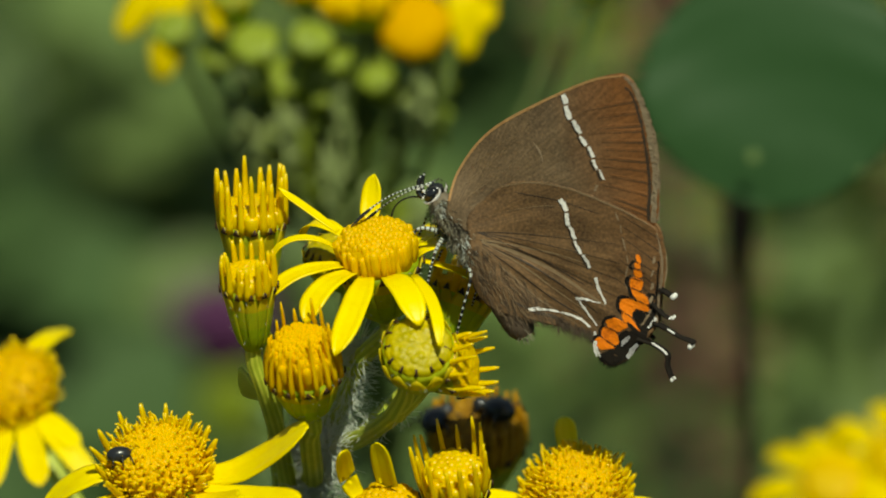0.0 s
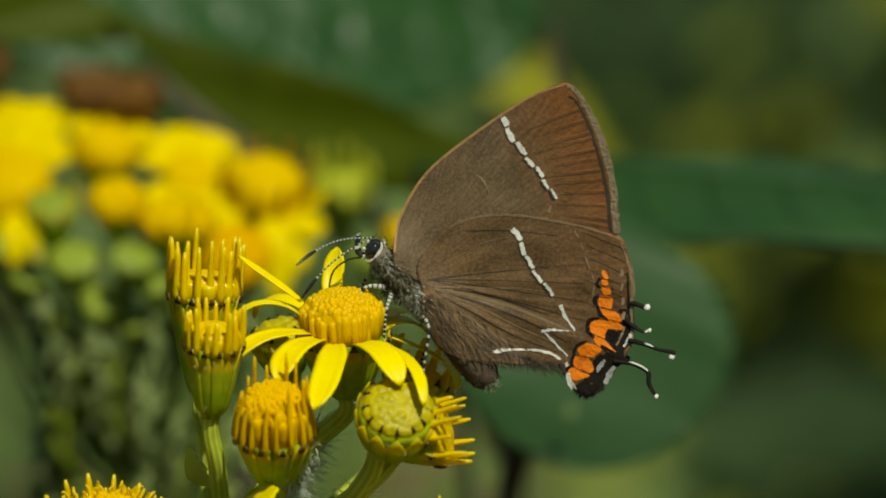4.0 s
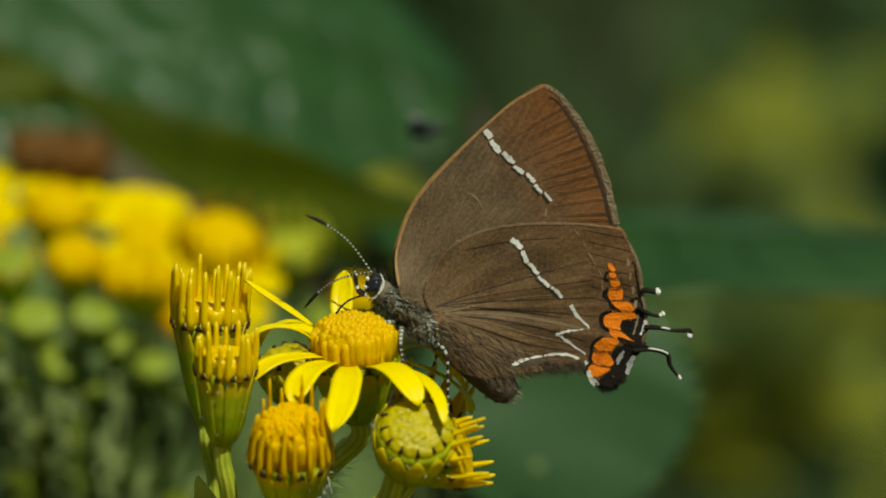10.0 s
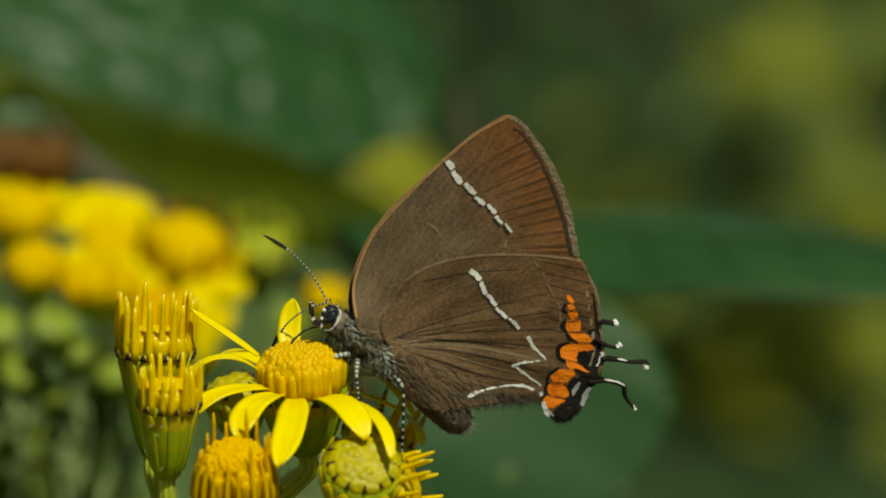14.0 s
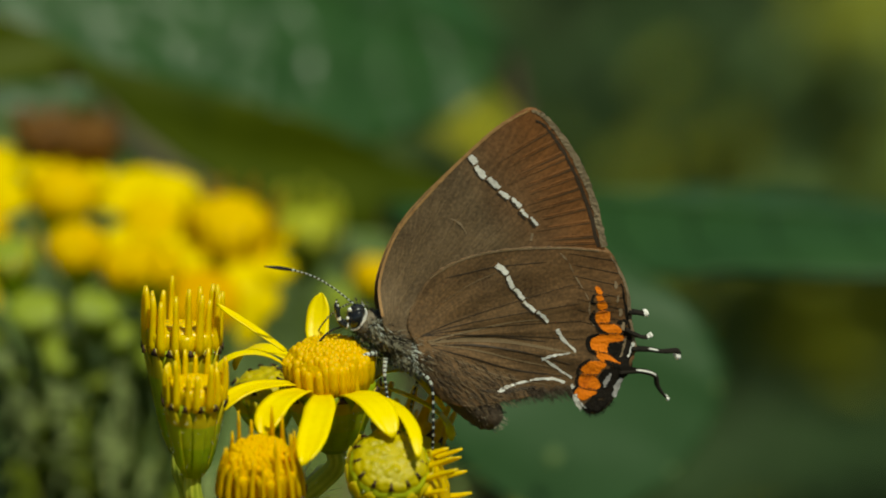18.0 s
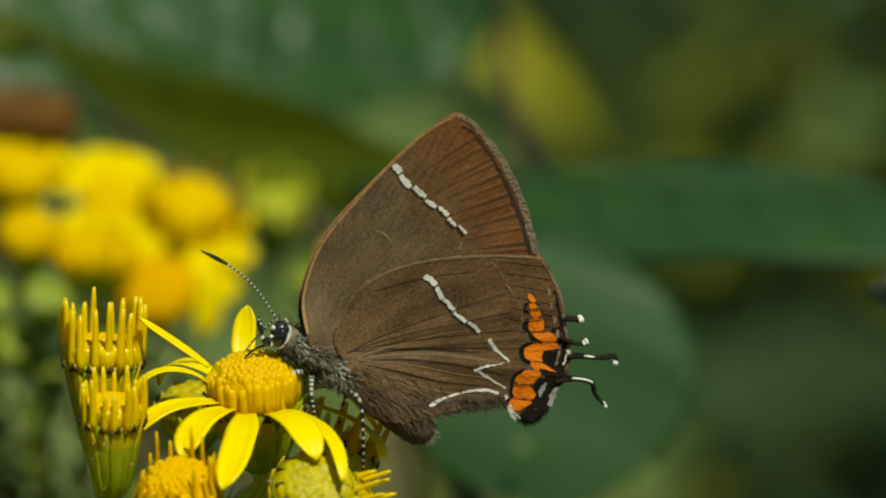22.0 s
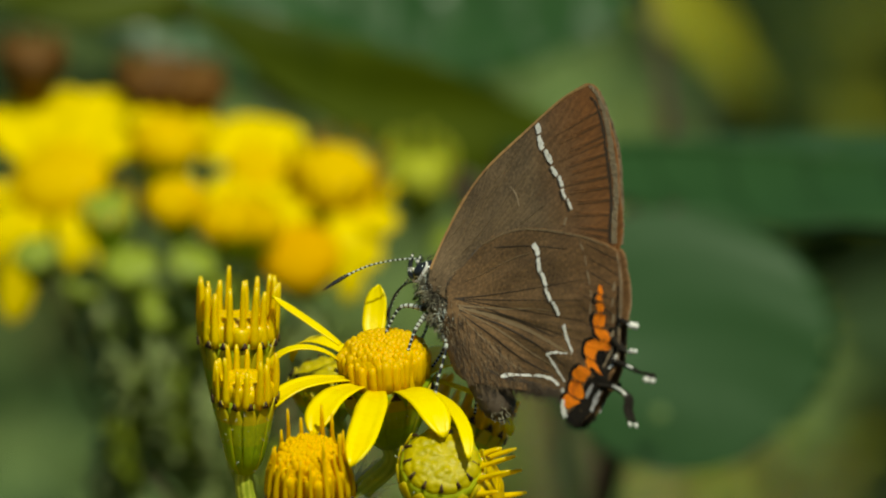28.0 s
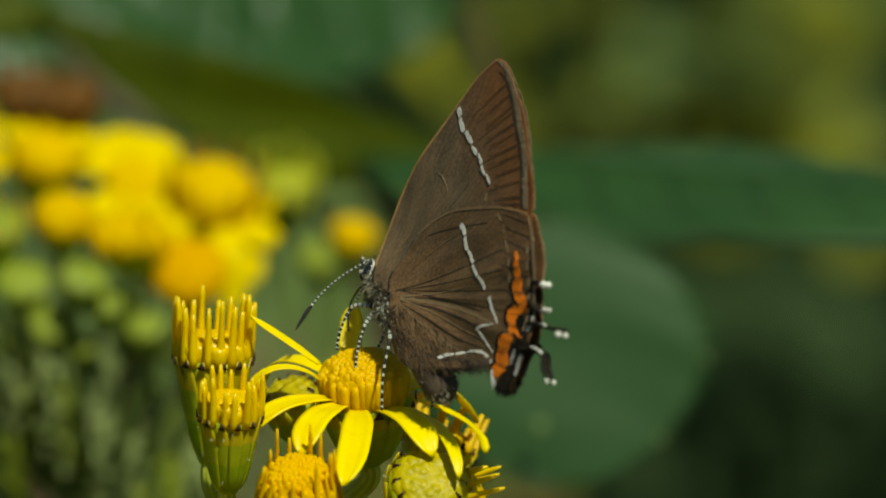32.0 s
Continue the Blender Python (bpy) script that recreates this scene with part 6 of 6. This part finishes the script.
def body():
    ms = Mesher()
    tube(ms, [L(-4.0, 1.9), L(-3.3, 1.5), L(-2.2, 0.7), L(-0.9, -0.2), L(0.2, -1.0)], [0.0007, 0.0009, 0.00115, 0.0012, 0.0010], 14)
    thorax = part("thorax", ms.bm(), THORAX, BODY, "thorax covered in grey hair")
    spots = [((-3.2, 0, 1.4), (0.85, 0.95, 0.85)), ((-2.2, 0, 0.6), (1.2, 1.25, 1.2)), ((-1.1, 0, -0.2), (1.2, 1.25, 1.15)), ((-0.2, 0, -0.9), (0.95, 1.1, 0.95))]
    fur("fur", spots, 700, 0.40, BROWN_FUR, 2, "", thorax)
    fur("fur", spots, 500, 0.36, THORAX, 22, "", thorax)
    rg = random.Random(41)

    def locks(count, size):
        out = []
        for _ in range(count):
            c, r = rg.choice(spots)
            d = Vector((rg.gauss(0, 1), rg.gauss(0, 1.6), rg.gauss(0, 1))).normalized()
            out.append(((c[0] + d.x * r[0] * 0.97, d.y * r[1] * 0.97, c[2] + d.z * r[2] * 0.97), (size, size, size)))
        return out
    fur("fur", locks(60, 0.26), 2400, 0.62, GREY_FUR, 7, "grey hair in locks", thorax)
    fur("fur", locks(40, 0.22), 900, 0.55, WHITE_FUR, 8, "", thorax)
    fur("fur", locks(30, 0.26), 900, 0.60, DARK_FUR, 28, "", thorax)
    fur("fur", [((-3.6, 0, 0.7), (0.6, 0.8, 0.5)), ((-2.2, 0, -0.5), (0.9, 0.9, 0.4))], 420, 0.5, STEM_SHADED, 9, "greenish hair under the thorax", thorax)
    ms = Mesher()
    path = spline([L(0.0, -0.7), L(1.2, -1.9), L(2.6, -3.5), L(4.0, -4.8), L(4.9, -5.6)], 5)
    n = len(path)
    tube(ms, path, [0.001 * (0.9 + 0.25 * math.sin(math.pi * i / n) - 0.45 * max(0, i / n - 0.8) / 0.2 + 0.04 * (i % 2)) for i in range(n)], 14)
    abdomen = part("abdomen", ms.bm(), BROWN_FUR, BODY, "brown furry abdomen")
    fur("fur", [((1.2, 0, -1.9), (0.9, 1.0, 0.9)), ((2.6, 0, -3.4), (0.9, 1.0, 0.9)), ((3.9, 0, -4.7), (0.8, 0.9, 0.8))], 900, 0.5, BROWN_FUR, 3, "", abdomen)
    fur("fur", [((1.2, 0, -1.9), (0.95, 1.05, 0.95)), ((2.6, 0, -3.4), (0.95, 1.05, 0.95)), ((3.9, 0, -4.7), (0.85, 0.95, 0.85)), ((4.6, 0, -5.3), (0.6, 0.7, 0.6))], 420, 0.4, GREY_FUR, 13, "", abdomen)
    rg = random.Random(23)
    ms = Mesher()
    for _ in range(900):
        x, z = rg.uniform(-0.2, 6.0), rg.uniform(-4.1, 0.2)
        if z < -1.0 - 1.1 * (x + 0.5) or z > 0.3 - 0.45 * x:
            continue
        p = L(x, z, -0.25 + relief(x, z) - 0.03)
        e = Vector((rg.uniform(0.3, 1), rg.uniform(-0.35, -0.05), rg.uniform(-1, -0.1))).normalized() * 0.001 * rg.uniform(0.3, 0.8)
        tube(ms, [p, p + e], [0.000022, 0.000007], 3, kind=rg.randrange(2), caps=False)
    part("wing_hair", ms.bm(), [FOLD, BROWN_FUR], BODY, "soft brown hair on the wing base")
    rg = random.Random(12)
    ms = Mesher()
    for _ in range(1000):
        t = rg.random() ** 1.6
        x, z = 2.6 + 7 * t, -2.9 - 0.95 * min(1, t * 4) + rg.uniform(0, 0.6)
        p = L(x, z, -0.36 + rg.uniform(-0.02, 0.06))
        e = Vector((rg.uniform(0.1, 0.8), rg.uniform(-0.5, 0.2), rg.uniform(-1, -0.3))).normalized() * 0.001 * rg.uniform(0.3, 0.9)
        tube(ms, [p, p + e], [0.000024, 0.000007], 3, caps=False)
    part("fringe", ms.bm(), BROWN_FUR, BODY, "soft hairy fringe of the hindwing")
    ms = Mesher()
    ball(ms, L(-4.2, 2.15), 0.00066, (0.3, 0, 1), 1.2, 9, 14)
    hd = part("head", ms.bm(), CHITIN, BODY, "black head with white hair")
    fur("fur", [((-4.45, 0, 2.2), (0.7, 0.6, 0.8)), ((-4.0, 0, 2.8), (0.5, 0.5, 0.4))], 70, 0.22, DARK_FUR, 4, "", hd)
    for s in (-1, 1):
        ms = Mesher()
        ball(ms, L(-4.27, 2.12, s * 0.52), 0.00041, (0.42, 0, 1), 1.6, 9, 14)
        part("eye", ms.bm(), EYE, hd, "glossy black eye")
        ms = Mesher()
        ring = [L(-4.22 + 0.46 * math.cos(t) + 0.3 * math.sin(t), 2.16 + 0.72 * math.sin(t), s * 0.62) for t in [radians(a) for a in range(-110, 80, 12)]]
        tube(ms, ring, [0.00002 + 0.00012 * math.sin(math.pi * (i + 0.5) / len(ring)) for i in range(len(ring))], 6)
        part("eye_ring", ms.bm(), WHITE_SCALE, hd, "white crescent behind the eye")
        ms = Mesher()
        path = spline([L(-4.8, 1.6, s * 0.3), L(-5.3, 1.9, s * 0.35), L(-5.45, 2.7, s * 0.35), L(-5.4, 3.2, s * 0.35)], 4)
        tube(ms, path, [0.00018] * 5 + [0.00015] * 5 + [0.00006] * (len(path) - 10), 6, kind=[0 if i % 5 else 1 for i in range(len(path) - 1)])
        part("palp", ms.bm(), [CHITIN, WHITE_SCALE], hd)
    ms = Mesher()
    ball(ms, L(-4.7, 2.75, -0.5), 0.00014)
    ball(ms, L(-4.85, 2.2, -0.55), 0.00012)
    part("white_spot", ms.bm(), WHITE_SCALE, hd)
    ms = Mesher()
    tube(ms, spline([L(-5.0, 1.5), L(-5.9, 1.2), L(-6.7, 0.4), L(-6.9, -0.6), L(-6.7, -1.6)], 6), 0.00007, 6)
    part("proboscis", ms.bm(), CHITIN, hd, "thin dark feeding tube")


body()


def antenna(s):
    """A banded antenna that points along its own x axis; club towards the end."""
    ms = Mesher()
    n = 44
    path = [Vector((0.0066 * i / n, s * 0.0002 * math.sin(3 * i / n), 0.0006 * math.sin(math.pi * i / n))) for i in range(n + 1)]
    rad = [0.000055 if i < n * 0.68 else 0.000055 + 0.00008 * math.sin(math.pi * min(1, (i / n - 0.68) / 0.30)) for i in range(n + 1)]
    kinds = [(1 if i % 2 and i < n * 0.72 else 0) if i < n * 0.96 else 2 for i in range(n)]
    tube(ms, path, rad, 7, kind=kinds)
    return part("antenna", ms.bm(), [CHITIN, WHITE_FUR, LEAF_DEAD], BODY, "black and white banded antenna with a brown tip")


def leg(points, seed):
    """A banded leg: thigh, shin and foot through points (mm)."""
    ms = Mesher()
    path = spline([L(*p) for p in points], 14)
    n = len(path)
    tube(ms, path, [0.001 * (0.19 - 0.10 * min(1, i / (n * 0.5))) for i in range(n)], 7, kind=[(1 if i % 3 else 2) if i < n * 0.36 else (1 if i % 3 == 0 else 0) for i in range(n - 1)])
    return part("leg", ms.bm(), [CHITIN, WHITE_FUR, DARK_FUR], BODY, "white leg banded with black")


ANTENNAE = [antenna(-1), antenna(1)]
for pts in ([(-3.0, -0.1, -0.9), (-4.25, -0.22, -1.5), (-4.7, -1.6, -1.9), (-4.8, -3.0, -2.0)], [(-2.5, -0.4, -1.0), (-2.65, -1.4, -1.5), (-2.55, -2.8, -1.9), (-2.45, -4.2, -2.0)],
            [(-0.8, -1.3, -1.0), (0.3, -2.1, -1.5), (0.42, -4.6, -1.8), (0.4, -6.7, -1.6)],
            [(-3.2, 0.3, 0.8), (-4.6, 0.0, 1.4), (-5.0, -1.4, 1.6), (-5.1, -2.6, 1.2)], [(-2.4, -0.2, 0.9), (-3.0, -1.2, 1.8), (-3.2, -2.6, 1.6), (-3.2, -3.6, 1.0)], [(-0.6, -1.2, 0.9), (0.2, -2.3, 1.8), (-0.2, -4.6, 2.4), (-0.3, -6.0, 2.6)]):
    leg(pts, 1)


# ---- small beetles on the heads ----
def beetle(place, size, turn, label):
    ob = tagged(new("beetle"), label, "beetle")
    ob.matrix_world = Matrix.Translation(mm(*place)) @ pose(0, 0, 0, 0, 0, turn)
    ms = Mesher()
    ball(ms, (0, 0, 0.00042 * size), 0.00062 * size, (1, 0, 0), 1.5, 9, 12)
    part("body", ms.bm(), CHITIN, ob)
    ms = Mesher()
    ball(ms, (0.0011 * size, 0, 0.0004 * size), 0.0004 * size, (1, 0, 0), 1.0, 7, 10)
    part("head", ms.bm(), CHITIN, ob)
    for s in (-1, 1):
        for k in (-0.5, 0.1, 0.7):
            ms = Mesher()
            tube(ms, [Vector((k, s * 0.4, 0.4)) * 0.001 * size, Vector((k, s * 0.9, 0.6)) * 0.001 * size, Vector((k * 1.3, s * 1.15, 0)) * 0.001 * size], 0.00006 * size, 5)
            part("leg", ms.bm(), CHITIN, ob)
    return ob


beetle((-17.3, -10.8, -13.4), 1.0, 20, "tiny black beetle on the edge of the flower disc")
beetle((-0.6, 18.2, -24.3), 1.6, 70, "black beetle climbing on the fading head")
beetle((4.2, 18.6, -23.5), 1.6, 150, "black beetle on top of the fading head")


# ---- fly ----
FLY = tagged(new("fly"), "small dark fly crossing the air behind the flowers", "fly")
ms = Mesher()
ball(ms, (0, 0, 0), 0.0007, (1, 0, 0.1), 1.7, 9, 12)
part("body", ms.bm(), CHITIN, FLY)
ms = Mesher()
ball(ms, (-0.0014, 0, 0.0001), 0.0005, (1, 0, 0), 0.9, 7, 10)
part("head", ms.bm(), CHITIN, FLY)
for s in (-1, 1):
    ms = Mesher()
    sheet(ms, [[Vector((x + 0.6 * q, s * q * 2.6, 0.9 + 0.9 * q)) * 0.00065 for x in (-0.6, 0.1, 0.8)] for q in (0.1, 0.5, 1.0)], 0.00003)
    part("wing", ms.bm(), INSECT_WING, FLY)
    for k in (-0.8, 0.0, 0.8):
        ms = Mesher()
        tube(ms, [Vector((k, s * 0.6, -0.4)) * 0.00065, Vector((k, s * 1.4, -1.0)) * 0.00065, Vector((k + 0.3, s * 1.6, -1.9)) * 0.00065], 0.00006, 5)
        part("leg", ms.bm(), CHITIN, FLY)


# ---- what moves ----
def motions():
    for feeler, side, rows in ((ANTENNAE[0], -0.35, [
        (0, 38.3, 216.8), (1, 25.1, 211.4), (2, 38.2, 195.9), (3, 42, 207.4), (4, 16.8, 228.2),
        (7, -26.9, 212.3), (8, -33.1, 204.2), (9, -37.7, 200.2), (10, -43, 200), (11, -46.1, 201.5),
        (12, -48.9, 198.7), (13, -48.9, 183.9), (16, -35.8, 190.6), (17, -16.1, 196.7), (18, -27.8, 184.9),
        (19, -32.1, 178.1), (20, -38.6, 175.5), (21, -36.8, 157.9), (22, -46.4, 168.7), (23, -50.4, 171.3),
        (23.5, 14.6, 231.2), (24, -8.3, 216.1), (24.5, -5, 214.3), (25, -47.8, 215.4), (25.5, 26.4, 214.4),
        (26, 25.3, 202.6), (28.5, 33, 234), (29, 47.2, 235.7), (29.5, 35.4, 235.7), (30, 42.8, 228.7), (30.5, 38.1, 231.8), (31, 40.9, 223.5), (32, 48.8, 233.3),
    ]), (ANTENNAE[1], 0.35, [
        (0, 43.9, 211.3), (1, 9.6, 141.3), (2, 50, 220.6), (3, 54.6, 214), (4, 47.3, 198.8),
        (7, 40.2, 148.3), (8, 37.4, 164), (9, 31.7, 135.6), (10, 29.6, 135.2), (11, 27.6, 130.3),
        (12, 28.4, 129.1), (13, 41.1, 132.4), (16, 37.2, 109.6), (17, 45.1, 113.9), (18, 46.8, 118.9),
        (19, 45.9, 116.3), (20, 47.7, 121), (21, 61.9, 137.7), (22, 59.7, 151.7), (23, 49.2, 135),
        (23.5, 48.4, 156.5), (24, 38.6, 162.1), (24.5, 34.2, 172.7), (25, 43.8, 202.3), (25.5, 37, 185.1),
        (26, 48.7, 168.4), (32, 48.7, 168.4),
    ])):
        walk(feeler, [(t, pose(-0.00435, side * 0.001, 0.0030, 0, ry, rz)) for t, ry, rz in rows])
    walk(FLY, [(t, pose(x * 0.001, 0.070, Z0 + z * 0.001, 0, 0, turn)) for t, x, z, turn in [
        (0, -60, 25, 0), (9.7, -60, 20, 180), (9.9, -10.2, -4.6, 190), (10, 3.5, -0.6, 190), (10.1, 18, 24, 200), (11.7, 75, -30, 60), (11.8, 40.2, -22.5, 20), (11.9, 30.7, -10.4, 20),
        (12, 7.2, 3.7, 30), (12.1, -10, 26, 20), (18.5, -70, 30, 0), (18.8, -50, 16, 0), (19, -24.4, 7.5, 10), (19.2, -50, 18, 20), (21.6, 45, 30, 10), (21.8, 37.7, 6.1, 10), (21.9, 29.4, -4.1, 30), (22.0, 42, -14, 10), (22.2, 36.7, -5.1, 0), (22.4, 29, 6.7, 40), (22.5, 20.5, -5.2, 0), (22.6, -6.4, 7.9, 10), (22.8, -13.2, -0.7, 30),
        (23.2, -13, 3.1, 170), (23.5, 14, -6.2, 180), (23.7, 42, 20, 190), (32, 60, 40, 190)]])
    walk(BODY, [
        (0, pose(0.00705, 0.00103, Z0 -0.00134, -7.43, 14.63, -13.63)),
        (0.5, pose(0.00692, 0.00097, Z0 -0.00128, -7.72, 14.31, -15.65)),
        (1, pose(0.00674, 0.00096, Z0 -0.00105, -7.83, 13.06, -17.04)),
        (1.5, pose(0.00687, 0.00094, Z0 -0.00101, -7.84, 12.94, -16.98)),
        (2, pose(0.00694, 0.00095, Z0 -0.00087, -7.76, 12.52, -15.99)),
        (2.5, pose(0.00667, 0.00088, Z0 -0.00067, -6.33, 9.62, -13.95)),
        (3, pose(0.00643, 0.00087, Z0 -0.00011, -7.63, 9.47, -12.56)),
        (3.5, pose(0.00565, 0.00092, Z0 +0.00019, -7.42, 7.25, -8.71)),
        (4, pose(0.00558, 0.00110, Z0 +0.00025, -5.99, 5.97, -5.78)),
        (4.5, pose(0.00555, 0.00115, Z0 +0.00030, -4.64, 4.92, -3.55)),
        (6.5, pose(0.00516, 0.00101, Z0 +0.00010, -0.28, -0.18, 3.55)),
        (7, pose(0.00514, 0.00097, Z0 +0.00003, -0.18, -1.39, 4.26)),
        (7.5, pose(0.00519, 0.00098, Z0 +0.00017, -0.60, -0.67, 5.10)),
        (8, pose(0.00522, 0.00099, Z0 +0.00017, -0.15, -0.05, 5.98)),
        (8.5, pose(0.00522, 0.00100, Z0 +0.00022, 0.14, 0.23, 6.11)),
        (9, pose(0.00529, 0.00101, Z0 +0.00012, 0.57, -0.00, 5.53)),
        (9.5, pose(0.00530, 0.00102, Z0 +0.00001, 1.52, -0.43, 6.65)),
        (10, pose(0.00521, 0.00100, Z0 +0.00003, 0.77, -0.94, 6.58)),
        (10.5, pose(0.00529, 0.00096, Z0 -0.00003, 0.68, -1.16, 7.15)),
        (11, pose(0.00520, 0.00093, Z0 -0.00014, 0.96, -1.64, 7.11)),
        (11.5, pose(0.00525, 0.00095, Z0 -0.00008, 0.84, -1.39, 7.57)),
        (12, pose(0.00533, 0.00096, Z0 +0.00001, 1.07, -1.12, 6.82)),
        (12.5, pose(0.00545, 0.00099, Z0 -0.00001, 1.52, 0.49, 6.96)),
        (13, pose(0.00566, 0.00098, Z0 -0.00014, 3.09, 1.99, 8.60)),
        (13.5, pose(0.00560, 0.00103, Z0 -0.00004, 4.07, 0.19, 11.15)),
        (15.5, pose(0.00568, 0.00107, Z0 -0.00005, 3.19, 1.63, 10.91)),
        (16, pose(0.00547, 0.00103, Z0 -0.00010, 3.65, 0.71, 10.54)),
        (16.5, pose(0.00545, 0.00105, Z0 -0.00016, 4.22, -0.55, 10.77)),
        (17, pose(0.00544, 0.00105, Z0 -0.00019, 4.34, -0.65, 11.08)),
        (17.5, pose(0.00549, 0.00103, Z0 -0.00023, 4.33, -1.26, 11.09)),
        (18, pose(0.00556, 0.00105, Z0 -0.00019, 4.59, -1.07, 11.83)),
        (18.5, pose(0.00564, 0.00107, Z0 -0.00015, 4.59, 0.15, 12.66)),
        (19, pose(0.00570, 0.00111, Z0 -0.00016, 4.73, 1.31, 12.63)),
        (19.5, pose(0.00577, 0.00112, Z0 -0.00016, 4.56, 1.62, 13.04)),
        (20, pose(0.00561, 0.00106, Z0 -0.00025, 4.76, 0.36, 12.37)),
        (20.5, pose(0.00574, 0.00105, Z0 -0.00030, 6.05, 1.71, 12.68)),
        (21, pose(0.00567, 0.00111, Z0 -0.00019, 7.49, 1.10, 14.24)),
        (21.5, pose(0.00563, 0.00106, Z0 -0.00012, 6.31, -0.10, 14.21)),
        (22, pose(0.00543, 0.00102, Z0 -0.00016, 5.74, -2.47, 14.14)),
        (22.5, pose(0.00556, 0.00105, Z0 +0.00000, 5.16, -1.64, 13.53)),
        (23, pose(0.00546, 0.00111, Z0 -0.00007, 5.61, -0.69, 13.68)),
        (23.5, pose(0.00515, 0.00108, Z0 +0.00003, 3.04, 3.07, 8.72)),
        (24, pose(0.00524, 0.00106, Z0 +0.00003, 1.32, 5.33, 4.73)),
        (24.5, pose(0.00520, 0.00111, Z0 +0.00019, 1.03, 3.71, 2.19)),
        (25, pose(0.00531, 0.00109, Z0 +0.00005, 0.56, 3.43, -0.41)),
        (25.5, pose(0.00505, 0.00096, Z0 +0.00043, -3.07, 5.45, -6.40)),
        (26, pose(0.00473, 0.00085, Z0 +0.00076, -5.03, 6.18, -11.17)),
        (26.5, pose(0.00498, 0.00076, Z0 +0.00094, -6.71, 6.55, -11.63)),
        (28.5, pose(0.00490, -0.00161, Z0 +0.00231, -20.16, -7.35, -50.49)),
        (29, pose(0.00466, -0.00159, Z0 +0.00248, -21.19, -6.04, -52.22)),
        (29.5, pose(0.00437, -0.00161, Z0 +0.00265, -21.34, -5.73, -52.32)),
        (30, pose(0.00398, -0.00161, Z0 +0.00305, -19.96, -10.45, -48.10)),
        (30.5, pose(0.00370, -0.00169, Z0 +0.00328, -18.36, -11.71, -50.92)),
        (31, pose(0.00325, -0.00161, Z0 +0.00347, -17.68, -13.18, -56.34)),
        (31.5, pose(0.00304, -0.00145, Z0 +0.00392, -16.82, -15.71, -54.17)),
        (32, pose(0.00257, -0.00160, Z0 +0.00387, -15.68, -13.91, -54.72)),
    ])


motions()
